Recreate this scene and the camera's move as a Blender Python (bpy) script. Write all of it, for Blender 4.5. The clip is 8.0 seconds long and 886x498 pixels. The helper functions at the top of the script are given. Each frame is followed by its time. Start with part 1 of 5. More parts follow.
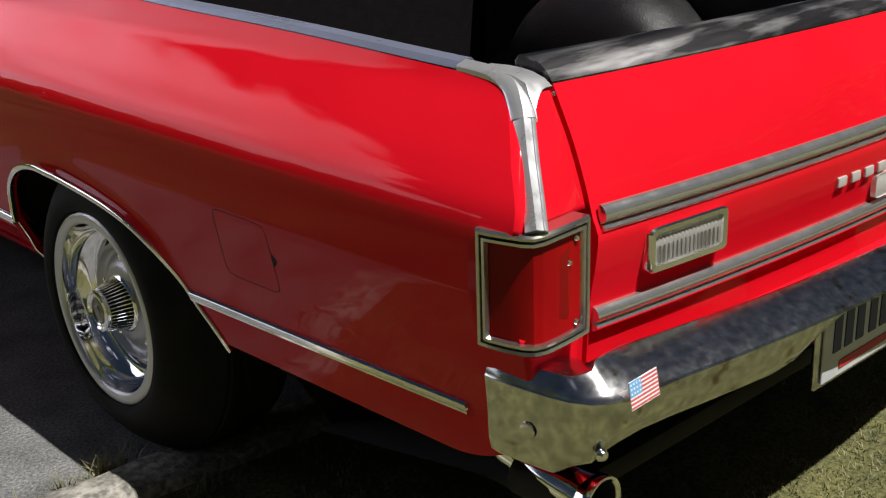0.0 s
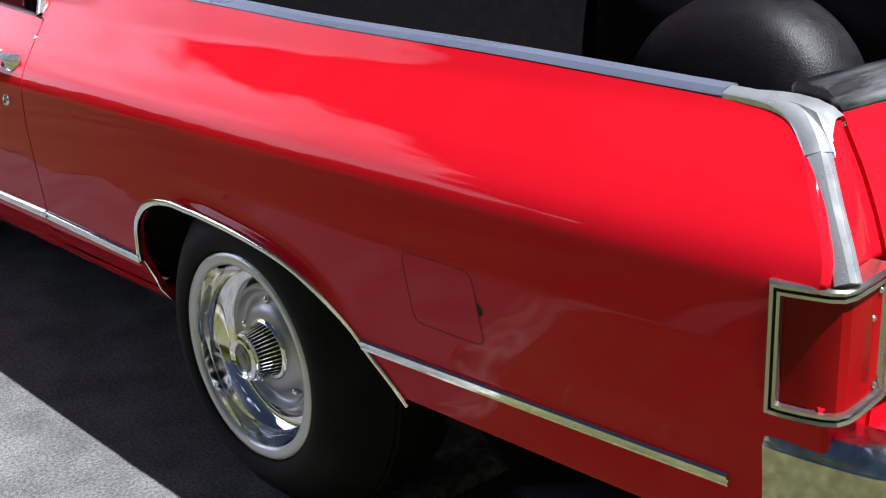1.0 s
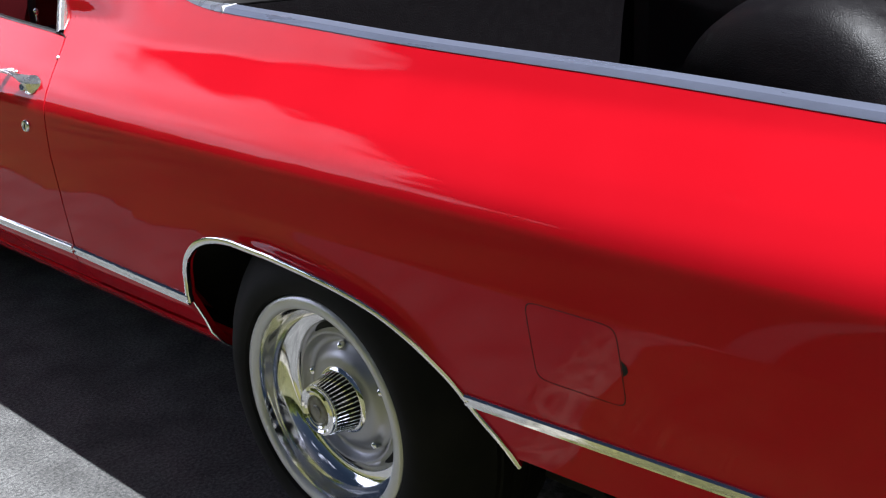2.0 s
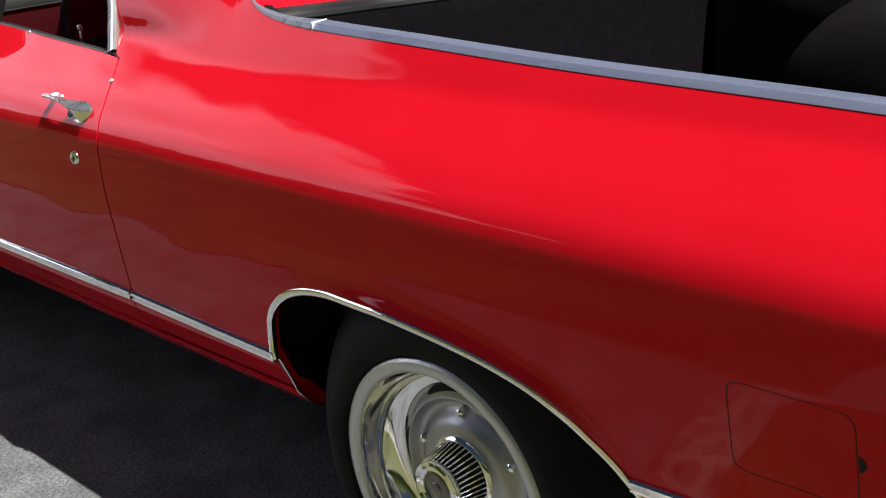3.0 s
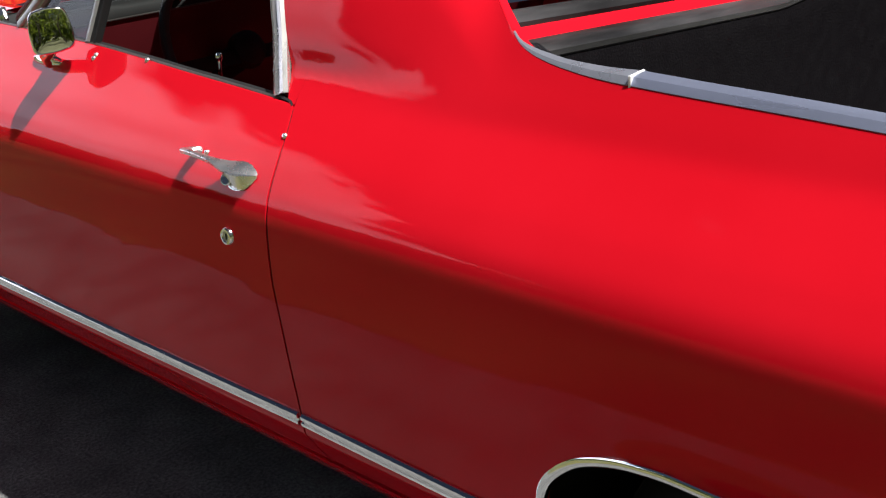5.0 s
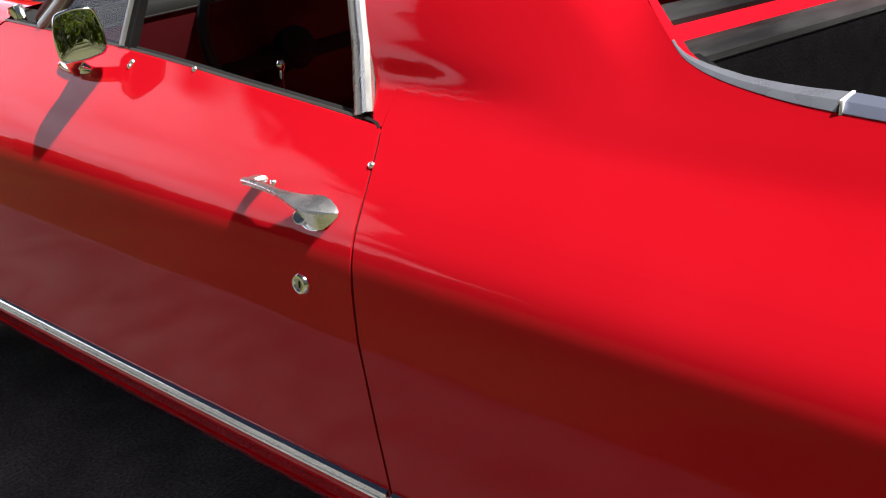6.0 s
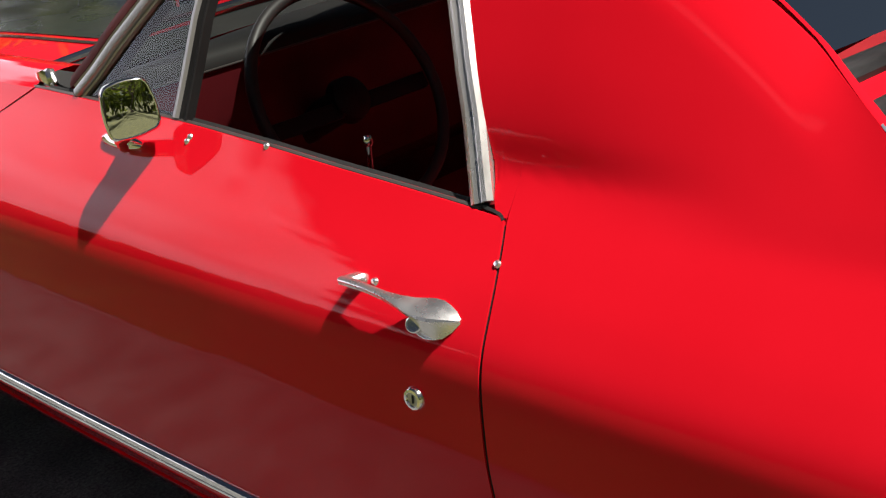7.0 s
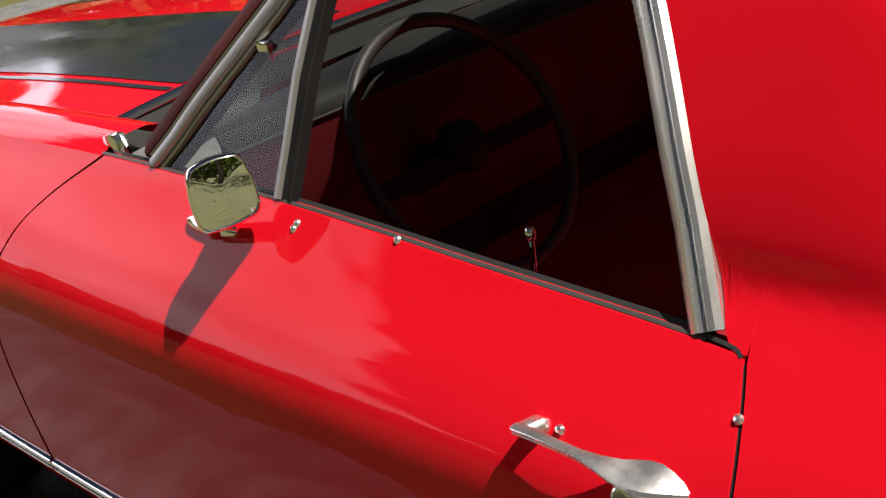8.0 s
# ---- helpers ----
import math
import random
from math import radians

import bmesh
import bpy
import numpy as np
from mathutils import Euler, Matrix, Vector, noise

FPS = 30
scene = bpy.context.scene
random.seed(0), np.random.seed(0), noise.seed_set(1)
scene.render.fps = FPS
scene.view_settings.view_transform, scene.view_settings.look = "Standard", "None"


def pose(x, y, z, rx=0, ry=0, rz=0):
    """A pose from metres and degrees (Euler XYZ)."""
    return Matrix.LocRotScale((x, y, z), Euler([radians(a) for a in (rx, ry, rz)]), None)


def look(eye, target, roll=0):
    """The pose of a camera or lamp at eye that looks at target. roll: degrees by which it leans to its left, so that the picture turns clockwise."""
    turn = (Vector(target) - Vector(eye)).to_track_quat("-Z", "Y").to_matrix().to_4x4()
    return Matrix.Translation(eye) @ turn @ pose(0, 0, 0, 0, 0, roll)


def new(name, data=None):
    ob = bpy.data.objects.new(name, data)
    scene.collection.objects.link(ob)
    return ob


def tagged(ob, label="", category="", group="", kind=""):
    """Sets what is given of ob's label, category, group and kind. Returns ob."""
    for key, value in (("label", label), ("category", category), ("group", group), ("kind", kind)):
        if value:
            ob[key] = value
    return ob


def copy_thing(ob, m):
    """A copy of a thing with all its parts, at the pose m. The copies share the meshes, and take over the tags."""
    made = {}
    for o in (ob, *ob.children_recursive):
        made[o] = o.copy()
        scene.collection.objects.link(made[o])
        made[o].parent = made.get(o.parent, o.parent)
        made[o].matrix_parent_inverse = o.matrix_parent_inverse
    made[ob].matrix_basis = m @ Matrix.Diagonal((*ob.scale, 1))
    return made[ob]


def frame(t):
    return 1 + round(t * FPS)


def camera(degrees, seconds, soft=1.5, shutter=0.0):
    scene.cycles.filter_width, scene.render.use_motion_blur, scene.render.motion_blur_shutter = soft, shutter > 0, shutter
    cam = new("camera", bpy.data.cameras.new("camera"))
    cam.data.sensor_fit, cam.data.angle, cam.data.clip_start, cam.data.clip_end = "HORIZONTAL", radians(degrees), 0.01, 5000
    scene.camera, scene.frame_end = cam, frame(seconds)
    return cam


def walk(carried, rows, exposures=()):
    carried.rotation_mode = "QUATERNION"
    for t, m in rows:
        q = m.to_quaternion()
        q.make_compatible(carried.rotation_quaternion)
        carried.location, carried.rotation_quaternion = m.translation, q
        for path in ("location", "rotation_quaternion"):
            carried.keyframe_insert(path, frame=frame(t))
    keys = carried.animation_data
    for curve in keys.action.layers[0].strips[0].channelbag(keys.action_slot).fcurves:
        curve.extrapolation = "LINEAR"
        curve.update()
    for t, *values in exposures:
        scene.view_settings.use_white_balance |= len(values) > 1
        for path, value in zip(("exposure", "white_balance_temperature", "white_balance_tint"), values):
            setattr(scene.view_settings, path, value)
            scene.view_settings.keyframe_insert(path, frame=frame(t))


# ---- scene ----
cam = camera(42.0, 8.0, 1.2)
PATH = [
    (0, (-1.904, -2.136, 1.244), (-0.638, -0.743, 0.569), -2.0),
    (0.5, (-1.969, -1.946, 1.248), (-0.719, -0.536, 0.578), -2.8),
    (1, (-1.996, -1.789, 1.236), (-0.739, -0.374, 0.586), -2.8),
    (1.5, (-2.035, -1.637, 1.256), (-0.745, -0.258, 0.598), -2.9),
    (3, (-1.966, -1.132, 1.269), (-0.658, 0.219, 0.587), -4.7),
    (3.5, (-1.988, -0.942, 1.269), (-0.631, 0.37, 0.608), -3.3),
    (4, (-1.936, -0.76, 1.271), (-0.585, 0.555, 0.605), -3.4),
    (4.5, (-1.888, -0.584, 1.287), (-0.55, 0.733, 0.597), -3.7),
    (6, (-1.732, -0.116, 1.279), (-0.422, 1.194, 0.524), -4.7),
    (6.5, (-1.664, -0.01, 1.307), (-0.388, 1.316, 0.523), -6.8),
    (7, (-1.686, 0.133, 1.325), (-0.353, 1.422, 0.574), -6.5),
    (7.5, (-1.609, 0.286, 1.31), (-0.288, 1.606, 0.592), -6.7),
    (8, (-1.528, 0.43, 1.351), (-0.268, 1.781, 0.583), -9.8),
]
walk(cam, [(t, look(eye, target, roll)) for t, eye, target, roll in PATH], [(0, 0.67, 6300, 10), (0.5, 1.02, 5900, 10), (1.0, 1.33, 5650, 10), (1.5, 1.31, 5650, 10), (3.0, 1.10, 6000, 10), (4.0, 1.03, 6100, 10), (4.5, 1.0, 6100, 10), (6.0, 1.06, 6250, 10), (7.0, 1.0, 6500, 10), (8.0, 0.95, 6650, 10)])

# ---- light ----
SUN = Vector((0.10, -0.50, 1.0)).normalized()  # towards the sun
sun = new("sun", bpy.data.lights.new("sun", "SUN"))
sun.data.energy, sun.data.angle, sun.data.color = 5.0, radians(0.53), (1.0, 0.955, 0.88)
sun.matrix_world = look(SUN * 20, (0, 0, 0))

world = bpy.data.worlds.new("sky")
scene.world = world
world.use_nodes = True
wn, wl = world.node_tree.nodes, world.node_tree.links
wn.clear()
w_out, w_bg = wn.new("ShaderNodeOutputWorld"), wn.new("ShaderNodeBackground")
w_sky = wn.new("ShaderNodeTexSky")
w_sky.sky_type, w_sky.sun_disc, w_sky.dust_density = "NISHITA", False, 3.0
w_sky.sun_elevation, w_sky.sun_rotation = math.asin(SUN.z), math.atan2(SUN.x, SUN.y)
# a bank of cumulus low in the sky with a ragged upper edge, clear blue above
w_co, w_map, w_sep = wn.new("ShaderNodeTexCoord"), wn.new("ShaderNodeMapping"), wn.new("ShaderNodeSeparateXYZ")
w_map.inputs["Scale"].default_value = (1.0, 1.0, 1.6)
w_map.inputs["Location"].default_value = (0.35, 1.7, 0.4)
w_noise, w_ramp, w_mix = wn.new("ShaderNodeTexNoise"), wn.new("ShaderNodeValToRGB"), wn.new("ShaderNodeMixRGB")
w_noise.inputs["Scale"].default_value, w_noise.inputs["Detail"].default_value, w_noise.inputs["Roughness"].default_value = 5.0, 7.0, 0.55
w_low, w_amp, w_sum = wn.new("ShaderNodeMath"), wn.new("ShaderNodeMath"), wn.new("ShaderNodeMath")
w_side, w_ahead, w_lesser, w_least, w_right, w_cut = (wn.new("ShaderNodeMath") for k in range(6))  # the bank stands ahead, a little to the left
w_side.operation, w_ahead.operation, w_lesser.operation, w_least.operation = "MULTIPLY_ADD", "MULTIPLY_ADD", "MINIMUM", "MINIMUM"
w_side.inputs[1].default_value, w_side.inputs[2].default_value = 1.6, 1.345
w_ahead.inputs[1].default_value, w_ahead.inputs[2].default_value = 2.0, -0.4
w_least.inputs[1].default_value = 0.472
w_right.operation, w_cut.operation = "MULTIPLY_ADD", "MINIMUM"
w_right.inputs[1].default_value, w_right.inputs[2].default_value = -3.0, 1.45
w_low.operation, w_amp.operation, w_sum.operation = "SUBTRACT", "MULTIPLY_ADD", "ADD"
w_amp.inputs[1].default_value, w_amp.inputs[2].default_value = 0.36, -0.18
w_ramp.color_ramp.elements[0].position, w_ramp.color_ramp.elements[1].position = 0.0, 0.03
CLOUD = (152.0, 149.0, 172.0)
# broken cloud high on the left
w_up, w_both = wn.new("ShaderNodeMath"), wn.new("ShaderNodeMath")
w_up.operation, w_both.operation = "MULTIPLY_ADD", "MINIMUM"
w_up.inputs[1].default_value, w_up.inputs[2].default_value = 3.0, -2.45
wl.new(w_sep.outputs["Z"], w_up.inputs[0])
w_noise2, w_left, w_cap, w_thin, w_ramp2, w_max = wn.new("ShaderNodeTexNoise"), wn.new("ShaderNodeMath"), wn.new("ShaderNodeMath"), wn.new("ShaderNodeMath"), wn.new("ShaderNodeValToRGB"), wn.new("ShaderNodeMath")
w_noise2.inputs["Scale"].default_value, w_noise2.inputs["Detail"].default_value = 3.4, 8.0
w_left.operation, w_cap.operation, w_thin.operation, w_max.operation = "MULTIPLY_ADD", "MINIMUM", "ADD", "MAXIMUM"
w_left.inputs[1].default_value, w_left.inputs[2].default_value, w_cap.inputs[1].default_value = -0.9, -1.08, -0.55
w_ramp2.color_ramp.elements[0].position, w_ramp2.color_ramp.elements[1].position = 0.0, 0.06
w_ramp2.color_ramp.elements[1].color = (0.3, 0.3, 0.3, 1)
wl.new(w_map.outputs["Vector"], w_noise2.inputs["Vector"])
wl.new(w_sep.outputs["X"], w_left.inputs[0])
wl.new(w_left.outputs["Value"], w_both.inputs[0])
wl.new(w_up.outputs["Value"], w_both.inputs[1])
wl.new(w_both.outputs["Value"], w_cap.inputs[0])
wl.new(w_cap.outputs["Value"], w_thin.inputs[0])
wl.new(w_noise2.outputs["Fac"], w_thin.inputs[1])
wl.new(w_thin.outputs["Value"], w_ramp2.inputs["Fac"])
wl.new(w_co.outputs["Generated"], w_map.inputs["Vector"])
wl.new(w_co.outputs["Generated"], w_sep.inputs["Vector"])
wl.new(w_map.outputs["Vector"], w_noise.inputs["Vector"])
wl.new(w_sep.outputs["X"], w_side.inputs[0])
wl.new(w_sep.outputs["Y"], w_ahead.inputs[0])
wl.new(w_side.outputs["Value"], w_lesser.inputs[0])
wl.new(w_ahead.outputs["Value"], w_lesser.inputs[1])
wl.new(w_lesser.outputs["Value"], w_least.inputs[0])
wl.new(w_sep.outputs["X"], w_right.inputs[0])
wl.new(w_least.outputs["Value"], w_cut.inputs[0])
wl.new(w_right.outputs["Value"], w_cut.inputs[1])
wl.new(w_cut.outputs["Value"], w_low.inputs[0])
wl.new(w_sep.outputs["Z"], w_low.inputs[1])
wl.new(w_noise.outputs["Fac"], w_amp.inputs[0])
wl.new(w_low.outputs["Value"], w_sum.inputs[0])
wl.new(w_amp.outputs["Value"], w_sum.inputs[1])
wl.new(w_sum.outputs["Value"], w_ramp.inputs["Fac"])
wl.new(w_ramp.outputs["Color"], w_max.inputs[0])
wl.new(w_ramp2.outputs["Color"], w_max.inputs[1])
wl.new(w_max.outputs["Value"], w_mix.inputs["Fac"])
wl.new(w_sky.outputs["Color"], w_mix.inputs[1])
# thick and thin places in the cloud
w_body, w_shade = wn.new("ShaderNodeMapRange"), wn.new("ShaderNodeVectorMath")
w_shade.operation = "SCALE"
w_shade.inputs[0].default_value = CLOUD
for key, value in (("From Min", 0.36), ("From Max", 0.62), ("To Min", 0.68), ("To Max", 1.12)):
    w_body.inputs[key].default_value = value
w_billow = wn.new("ShaderNodeTexNoise")
w_billow.inputs["Scale"].default_value, w_billow.inputs["Detail"].default_value = 7.0, 4.0
wl.new(w_map.outputs["Vector"], w_billow.inputs["Vector"])
wl.new(w_billow.outputs["Fac"], w_body.inputs["Value"])
wl.new(w_body.outputs["Result"], w_shade.inputs["Scale"])
wl.new(w_shade.outputs["Vector"], w_mix.inputs[2])
wl.new(w_mix.outputs["Color"], w_bg.inputs["Color"])
w_bg.inputs["Strength"].default_value = 0.008
wl.new(w_bg.outputs["Background"], w_out.inputs["Surface"])


# ---- materials ----
def material(name, color, rough=0.5, metal=0.0, **sockets):
    m = bpy.data.materials.new(name)
    m.use_nodes = True
    p = m.node_tree.nodes["Principled BSDF"]
    p.inputs["Base Color"].default_value = (*color, 1)
    p.inputs["Roughness"].default_value, p.inputs["Metallic"].default_value = rough, metal
    for key, value in sockets.items():
        p.inputs[key.replace("_", " ")].default_value = value
    return m


def vary(m, scale, low, high, detail=6.0, stretch=(1, 1, 1), edges=(0.35, 0.65)):
    """Base colour that wanders between low and high."""
    n, l = m.node_tree.nodes, m.node_tree.links
    co, mp, tx, rp = n.new("ShaderNodeTexCoord"), n.new("ShaderNodeMapping"), n.new("ShaderNodeTexNoise"), n.new("ShaderNodeValToRGB")
    mp.inputs["Scale"].default_value = stretch
    tx.inputs["Scale"].default_value, tx.inputs["Detail"].default_value = scale, detail
    rp.color_ramp.elements[0].position, rp.color_ramp.elements[1].position = edges
    rp.color_ramp.elements[0].color, rp.color_ramp.elements[1].color = (*low, 1), (*high, 1)
    l.new(co.outputs["Object"], mp.inputs["Vector"])
    l.new(mp.outputs["Vector"], tx.inputs["Vector"])
    l.new(tx.outputs["Fac"], rp.inputs["Fac"])
    l.new(rp.outputs["Color"], n["Principled BSDF"].inputs["Base Color"])
    return m


def mottle(m, scale, low, high, edges=(0.35, 0.65), detail=5.0):
    """Lighter and darker patches over the base colour."""
    n, l = m.node_tree.nodes, m.node_tree.links
    p = n["Principled BSDF"].inputs["Base Color"]
    co, tx, rg, mx = n.new("ShaderNodeTexCoord"), n.new("ShaderNodeTexNoise"), n.new("ShaderNodeMapRange"), n.new("ShaderNodeVectorMath")
    tx.inputs["Scale"].default_value, tx.inputs["Detail"].default_value = scale, detail
    rg.inputs["From Min"].default_value, rg.inputs["From Max"].default_value = edges
    rg.inputs["To Min"].default_value, rg.inputs["To Max"].default_value = low, high
    mx.operation = "SCALE"
    l.new(co.outputs["Object"], tx.inputs["Vector"])
    l.new(tx.outputs["Fac"], rg.inputs["Value"])
    l.new(p.links[0].from_socket, mx.inputs[0])
    l.new(rg.outputs["Result"], mx.inputs["Scale"])
    l.new(mx.outputs["Vector"], p)
    return m


def rough_vary(m, scale, low, high, stretch=(1, 1, 1), detail=5.0):
    n, l = m.node_tree.nodes, m.node_tree.links
    co, mp, tx, rg = n.new("ShaderNodeTexCoord"), n.new("ShaderNodeMapping"), n.new("ShaderNodeTexNoise"), n.new("ShaderNodeMapRange")
    mp.inputs["Scale"].default_value = stretch
    tx.inputs["Scale"].default_value, tx.inputs["Detail"].default_value = scale, detail
    rg.inputs["From Min"].default_value, rg.inputs["From Max"].default_value = 0.3, 0.7
    rg.inputs["To Min"].default_value, rg.inputs["To Max"].default_value = low, high
    l.new(co.outputs["Object"], mp.inputs["Vector"])
    l.new(mp.outputs["Vector"], tx.inputs["Vector"])
    l.new(tx.outputs["Fac"], rg.inputs["Value"])
    l.new(rg.outputs["Result"], n["Principled BSDF"].inputs["Roughness"])
    return m


def relief(m, scale, strength, distance=0.002, detail=6.0, stretch=(1, 1, 1), socket="Normal"):
    n, l = m.node_tree.nodes, m.node_tree.links
    co, mp, tx, bp = n.new("ShaderNodeTexCoord"), n.new("ShaderNodeMapping"), n.new("ShaderNodeTexNoise"), n.new("ShaderNodeBump")
    mp.inputs["Scale"].default_value = stretch
    tx.inputs["Scale"].default_value, tx.inputs["Detail"].default_value = scale, detail
    bp.inputs["Strength"].default_value, bp.inputs["Distance"].default_value = strength, distance
    l.new(co.outputs["Object"], mp.inputs["Vector"])
    l.new(mp.outputs["Vector"], tx.inputs["Vector"])
    l.new(tx.outputs["Fac"], bp.inputs["Height"])
    l.new(bp.outputs["Normal"], n["Principled BSDF"].inputs[socket])
    return m


paint = material("red_paint", (0.53, 0.005, 0.013), 0.5, Specular_IOR_Level=0.0, Coat_Weight=1.0, Coat_Roughness=0.03, Coat_IOR=1.255)
vary(paint, 3.0, (0.51, 0.0042, 0.0115), (0.55, 0.0056, 0.0145))
relief(paint, 5.0, 0.25, 0.0006, detail=3.0, socket="Coat Normal")
chrome = relief(rough_vary(material("chrome", (0.88, 0.88, 0.87), 0.06, 1.0), 30, 0.03, 0.14), 14, 0.08, 0.0006)
bumper_chrome = relief(rough_vary(material("aged_chrome", (0.66, 0.65, 0.63), 0.16, 1.0), 70, 0.13, 0.20, detail=9), 9, 0.05, 0.0006)
vary(bumper_chrome, 26, (0.32, 0.26, 0.19), (0.68, 0.68, 0.68), detail=10, edges=(0.30, 0.38))
mottle(bumper_chrome, 60, 0.7, 1.1)
satin = relief(rough_vary(material("satin_aluminium", (0.225, 0.245, 0.335), 0.3, 0.6), 40, 0.22, 0.42, stretch=(1, 0.1, 1)), 60, 0.1, 0.0005)
dull_metal = relief(rough_vary(vary(material("dull_dark_metal", (0.2, 0.2, 0.2), 0.35, 0.9), 14, (0.05, 0.047, 0.047), (0.20, 0.19, 0.19), detail=8, stretch=(0.2, 1.5, 1.5)), 20, 0.3, 0.48, stretch=(0.2, 1.5, 1.5)), 24, 0.15, 0.001)
worn_cap = material("scuffed_metal_cap", (0.30, 0.29, 0.28), 0.3, 1.0)
vary(worn_cap, 26, (0.055, 0.052, 0.055), (0.34, 0.33, 0.33), detail=12, stretch=(0.25, 1.6, 1.6), edges=(0.46, 0.66))
relief(rough_vary(worn_cap, 20, 0.28, 0.52, stretch=(0.2, 1.5, 1.5)), 24, 0.3, 0.0015, stretch=(0.2, 1.5, 1.5))
liner = relief(rough_vary(material("black_bed_liner", (0.006, 0.005, 0.006), 0.42, Specular_IOR_Level=0.22), 30, 0.36, 0.5), 260, 0.8, 0.0016)
rubber = relief(vary(material("black_rubber", (0.016, 0.016, 0.017), 0.7, Specular_IOR_Level=0.12), 8, (0.007, 0.007, 0.007), (0.014, 0.013, 0.013)), 60, 0.3, 0.001)
dark = vary(material("dark_underside", (0.006, 0.006, 0.006), 0.85), 6, (0.004, 0.004, 0.004), (0.010, 0.009, 0.008))
gap = material("black_gasket", (0.004, 0.004, 0.004), 0.8)
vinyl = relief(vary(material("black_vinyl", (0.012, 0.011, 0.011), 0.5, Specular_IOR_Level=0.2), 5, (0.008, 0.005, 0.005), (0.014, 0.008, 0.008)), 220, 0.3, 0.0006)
oxblood = relief(vary(material("oxblood_vinyl", (0.40, 0.022, 0.030), 0.5, Specular_IOR_Level=0.2), 5, (0.34, 0.018, 0.026), (0.46, 0.028, 0.036)), 220, 0.3, 0.0006)
panel_red = relief(vary(material("dark_red_panel", (0.06, 0.004, 0.006), 0.55, Specular_IOR_Level=0.2), 6, (0.050, 0.003, 0.005), (0.085, 0.006, 0.009)), 200, 0.2, 0.0005)
pad_vinyl = relief(vary(material("dash_pad_vinyl", (0.014, 0.013, 0.013), 0.6, Specular_IOR_Level=0.3), 5, (0.010, 0.009, 0.009), (0.020, 0.019, 0.018)), 220, 0.06, 0.0003)
steel = rough_vary(material("satin_wheel_disc", (0.42, 0.42, 0.43), 0.4, 0.85), 20, 0.34, 0.46)
strip_metal = relief(rough_vary(material("aged_bright_strip", (0.64, 0.63, 0.61), 0.2, 0.9), 40, 0.14, 0.26), 18, 0.04, 0.0004)
ring_metal = rough_vary(material("satin_ring_metal", (0.60, 0.60, 0.59), 0.36, 0.55), 14, 0.32, 0.42)
belt_metal = rough_vary(material("dull_belt_strip", (0.07, 0.062, 0.058), 0.35, 0.4), 18, 0.3, 0.45)
handle_metal = relief(rough_vary(material("handled_chrome", (0.84, 0.83, 0.82), 0.26, 0.95), 40, 0.2, 0.34), 30, 0.02, 0.0004)
rail_bright = relief(rough_vary(material("bright_rail_end", (0.30, 0.31, 0.36), 0.3, 0.65), 40, 0.22, 0.40), 60, 0.1, 0.0005)
wheel_rim_grey = vary(material("worn_grey_rim", (0.02, 0.018, 0.018), 0.5), 12, (0.014, 0.012, 0.012), (0.026, 0.022, 0.022))
trim_metal = rough_vary(material("brushed_trim", (0.52, 0.52, 0.51), 0.28, 0.75), 30, 0.25, 0.4)
frame_metal = rough_vary(material("window_frame_metal", (0.70, 0.68, 0.64), 0.3, 0.85), 24, 0.22, 0.36, stretch=(1, 1, 0.2))
lamp_chrome = rough_vary(material("lamp_frame_chrome", (0.55, 0.54, 0.52), 0.15, 0.95), 30, 0.10, 0.24)
corner_metal = relief(rough_vary(material("worn_corner_metal", (0.56, 0.56, 0.57), 0.3, 0.75), 40, 0.24, 0.40), 60, 0.1, 0.0005)
lens_red = material("red_lens", (0.12, 0.001, 0.002), 0.4, Specular_IOR_Level=0.0, Coat_Weight=0.3, Coat_Roughness=0.08)
vary(lens_red, 9, (0.20, 0.002, 0.003), (0.29, 0.003, 0.004), stretch=(1, 1, 0.35))
lens_inner = material("red_reflector", (0.17, 0.003, 0.003), 0.4, Specular_IOR_Level=0.0, Coat_Weight=0.5, Coat_Roughness=0.08)
lens_clear = material("clear_ribbed_lens", (0.46, 0.45, 0.43), 0.16, 0.3, Coat_Weight=0.6, Coat_Roughness=0.03)
white_plate = vary(material("plate_white", (0.62, 0.64, 0.66), 0.4), 9, (0.52, 0.54, 0.56), (0.68, 0.70, 0.72))
white_joint = material("pale_joint", (0.70, 0.70, 0.70), 0.4)
pillar_metal = rough_vary(material("dull_pillar_metal", (0.30, 0.295, 0.285), 0.4, 0.7), 20, 0.32, 0.48, stretch=(1, 1, 0.2))
# the windscreen post's red with its shade painted in
post_shade = vary(material("shaded_red_post", (0.05, 0.008, 0.008), 0.7, Specular_IOR_Level=0.1), 12, (0.035, 0.006, 0.006), (0.065, 0.011, 0.010))
stripe_black = rough_vary(material("gloss_black_stripe", (0.012, 0.012, 0.016), 0.3, Coat_Weight=1.0, Coat_Roughness=0.12, Coat_IOR=1.5), 6, 0.25, 0.4)
car_paint = vary(material("dark_car_paint", (0.02, 0.02, 0.022), 0.35, Coat_Weight=0.7, Coat_Roughness=0.05), 2, (0.012, 0.012, 0.014), (0.022, 0.022, 0.024))
car_trim = rough_vary(material("grey_car_trim", (0.30, 0.30, 0.30), 0.4, 0.6), 12, 0.3, 0.5)
dark_glass = material("dark_car_glass", (0.008, 0.009, 0.010), 0.05)
navy = material("navy_ink", (0.02, 0.03, 0.12), 0.5)
red_ink = material("red_ink", (0.45, 0.02, 0.03), 0.5)
white_ink = material("white_vinyl", (0.80, 0.80, 0.80), 0.4)
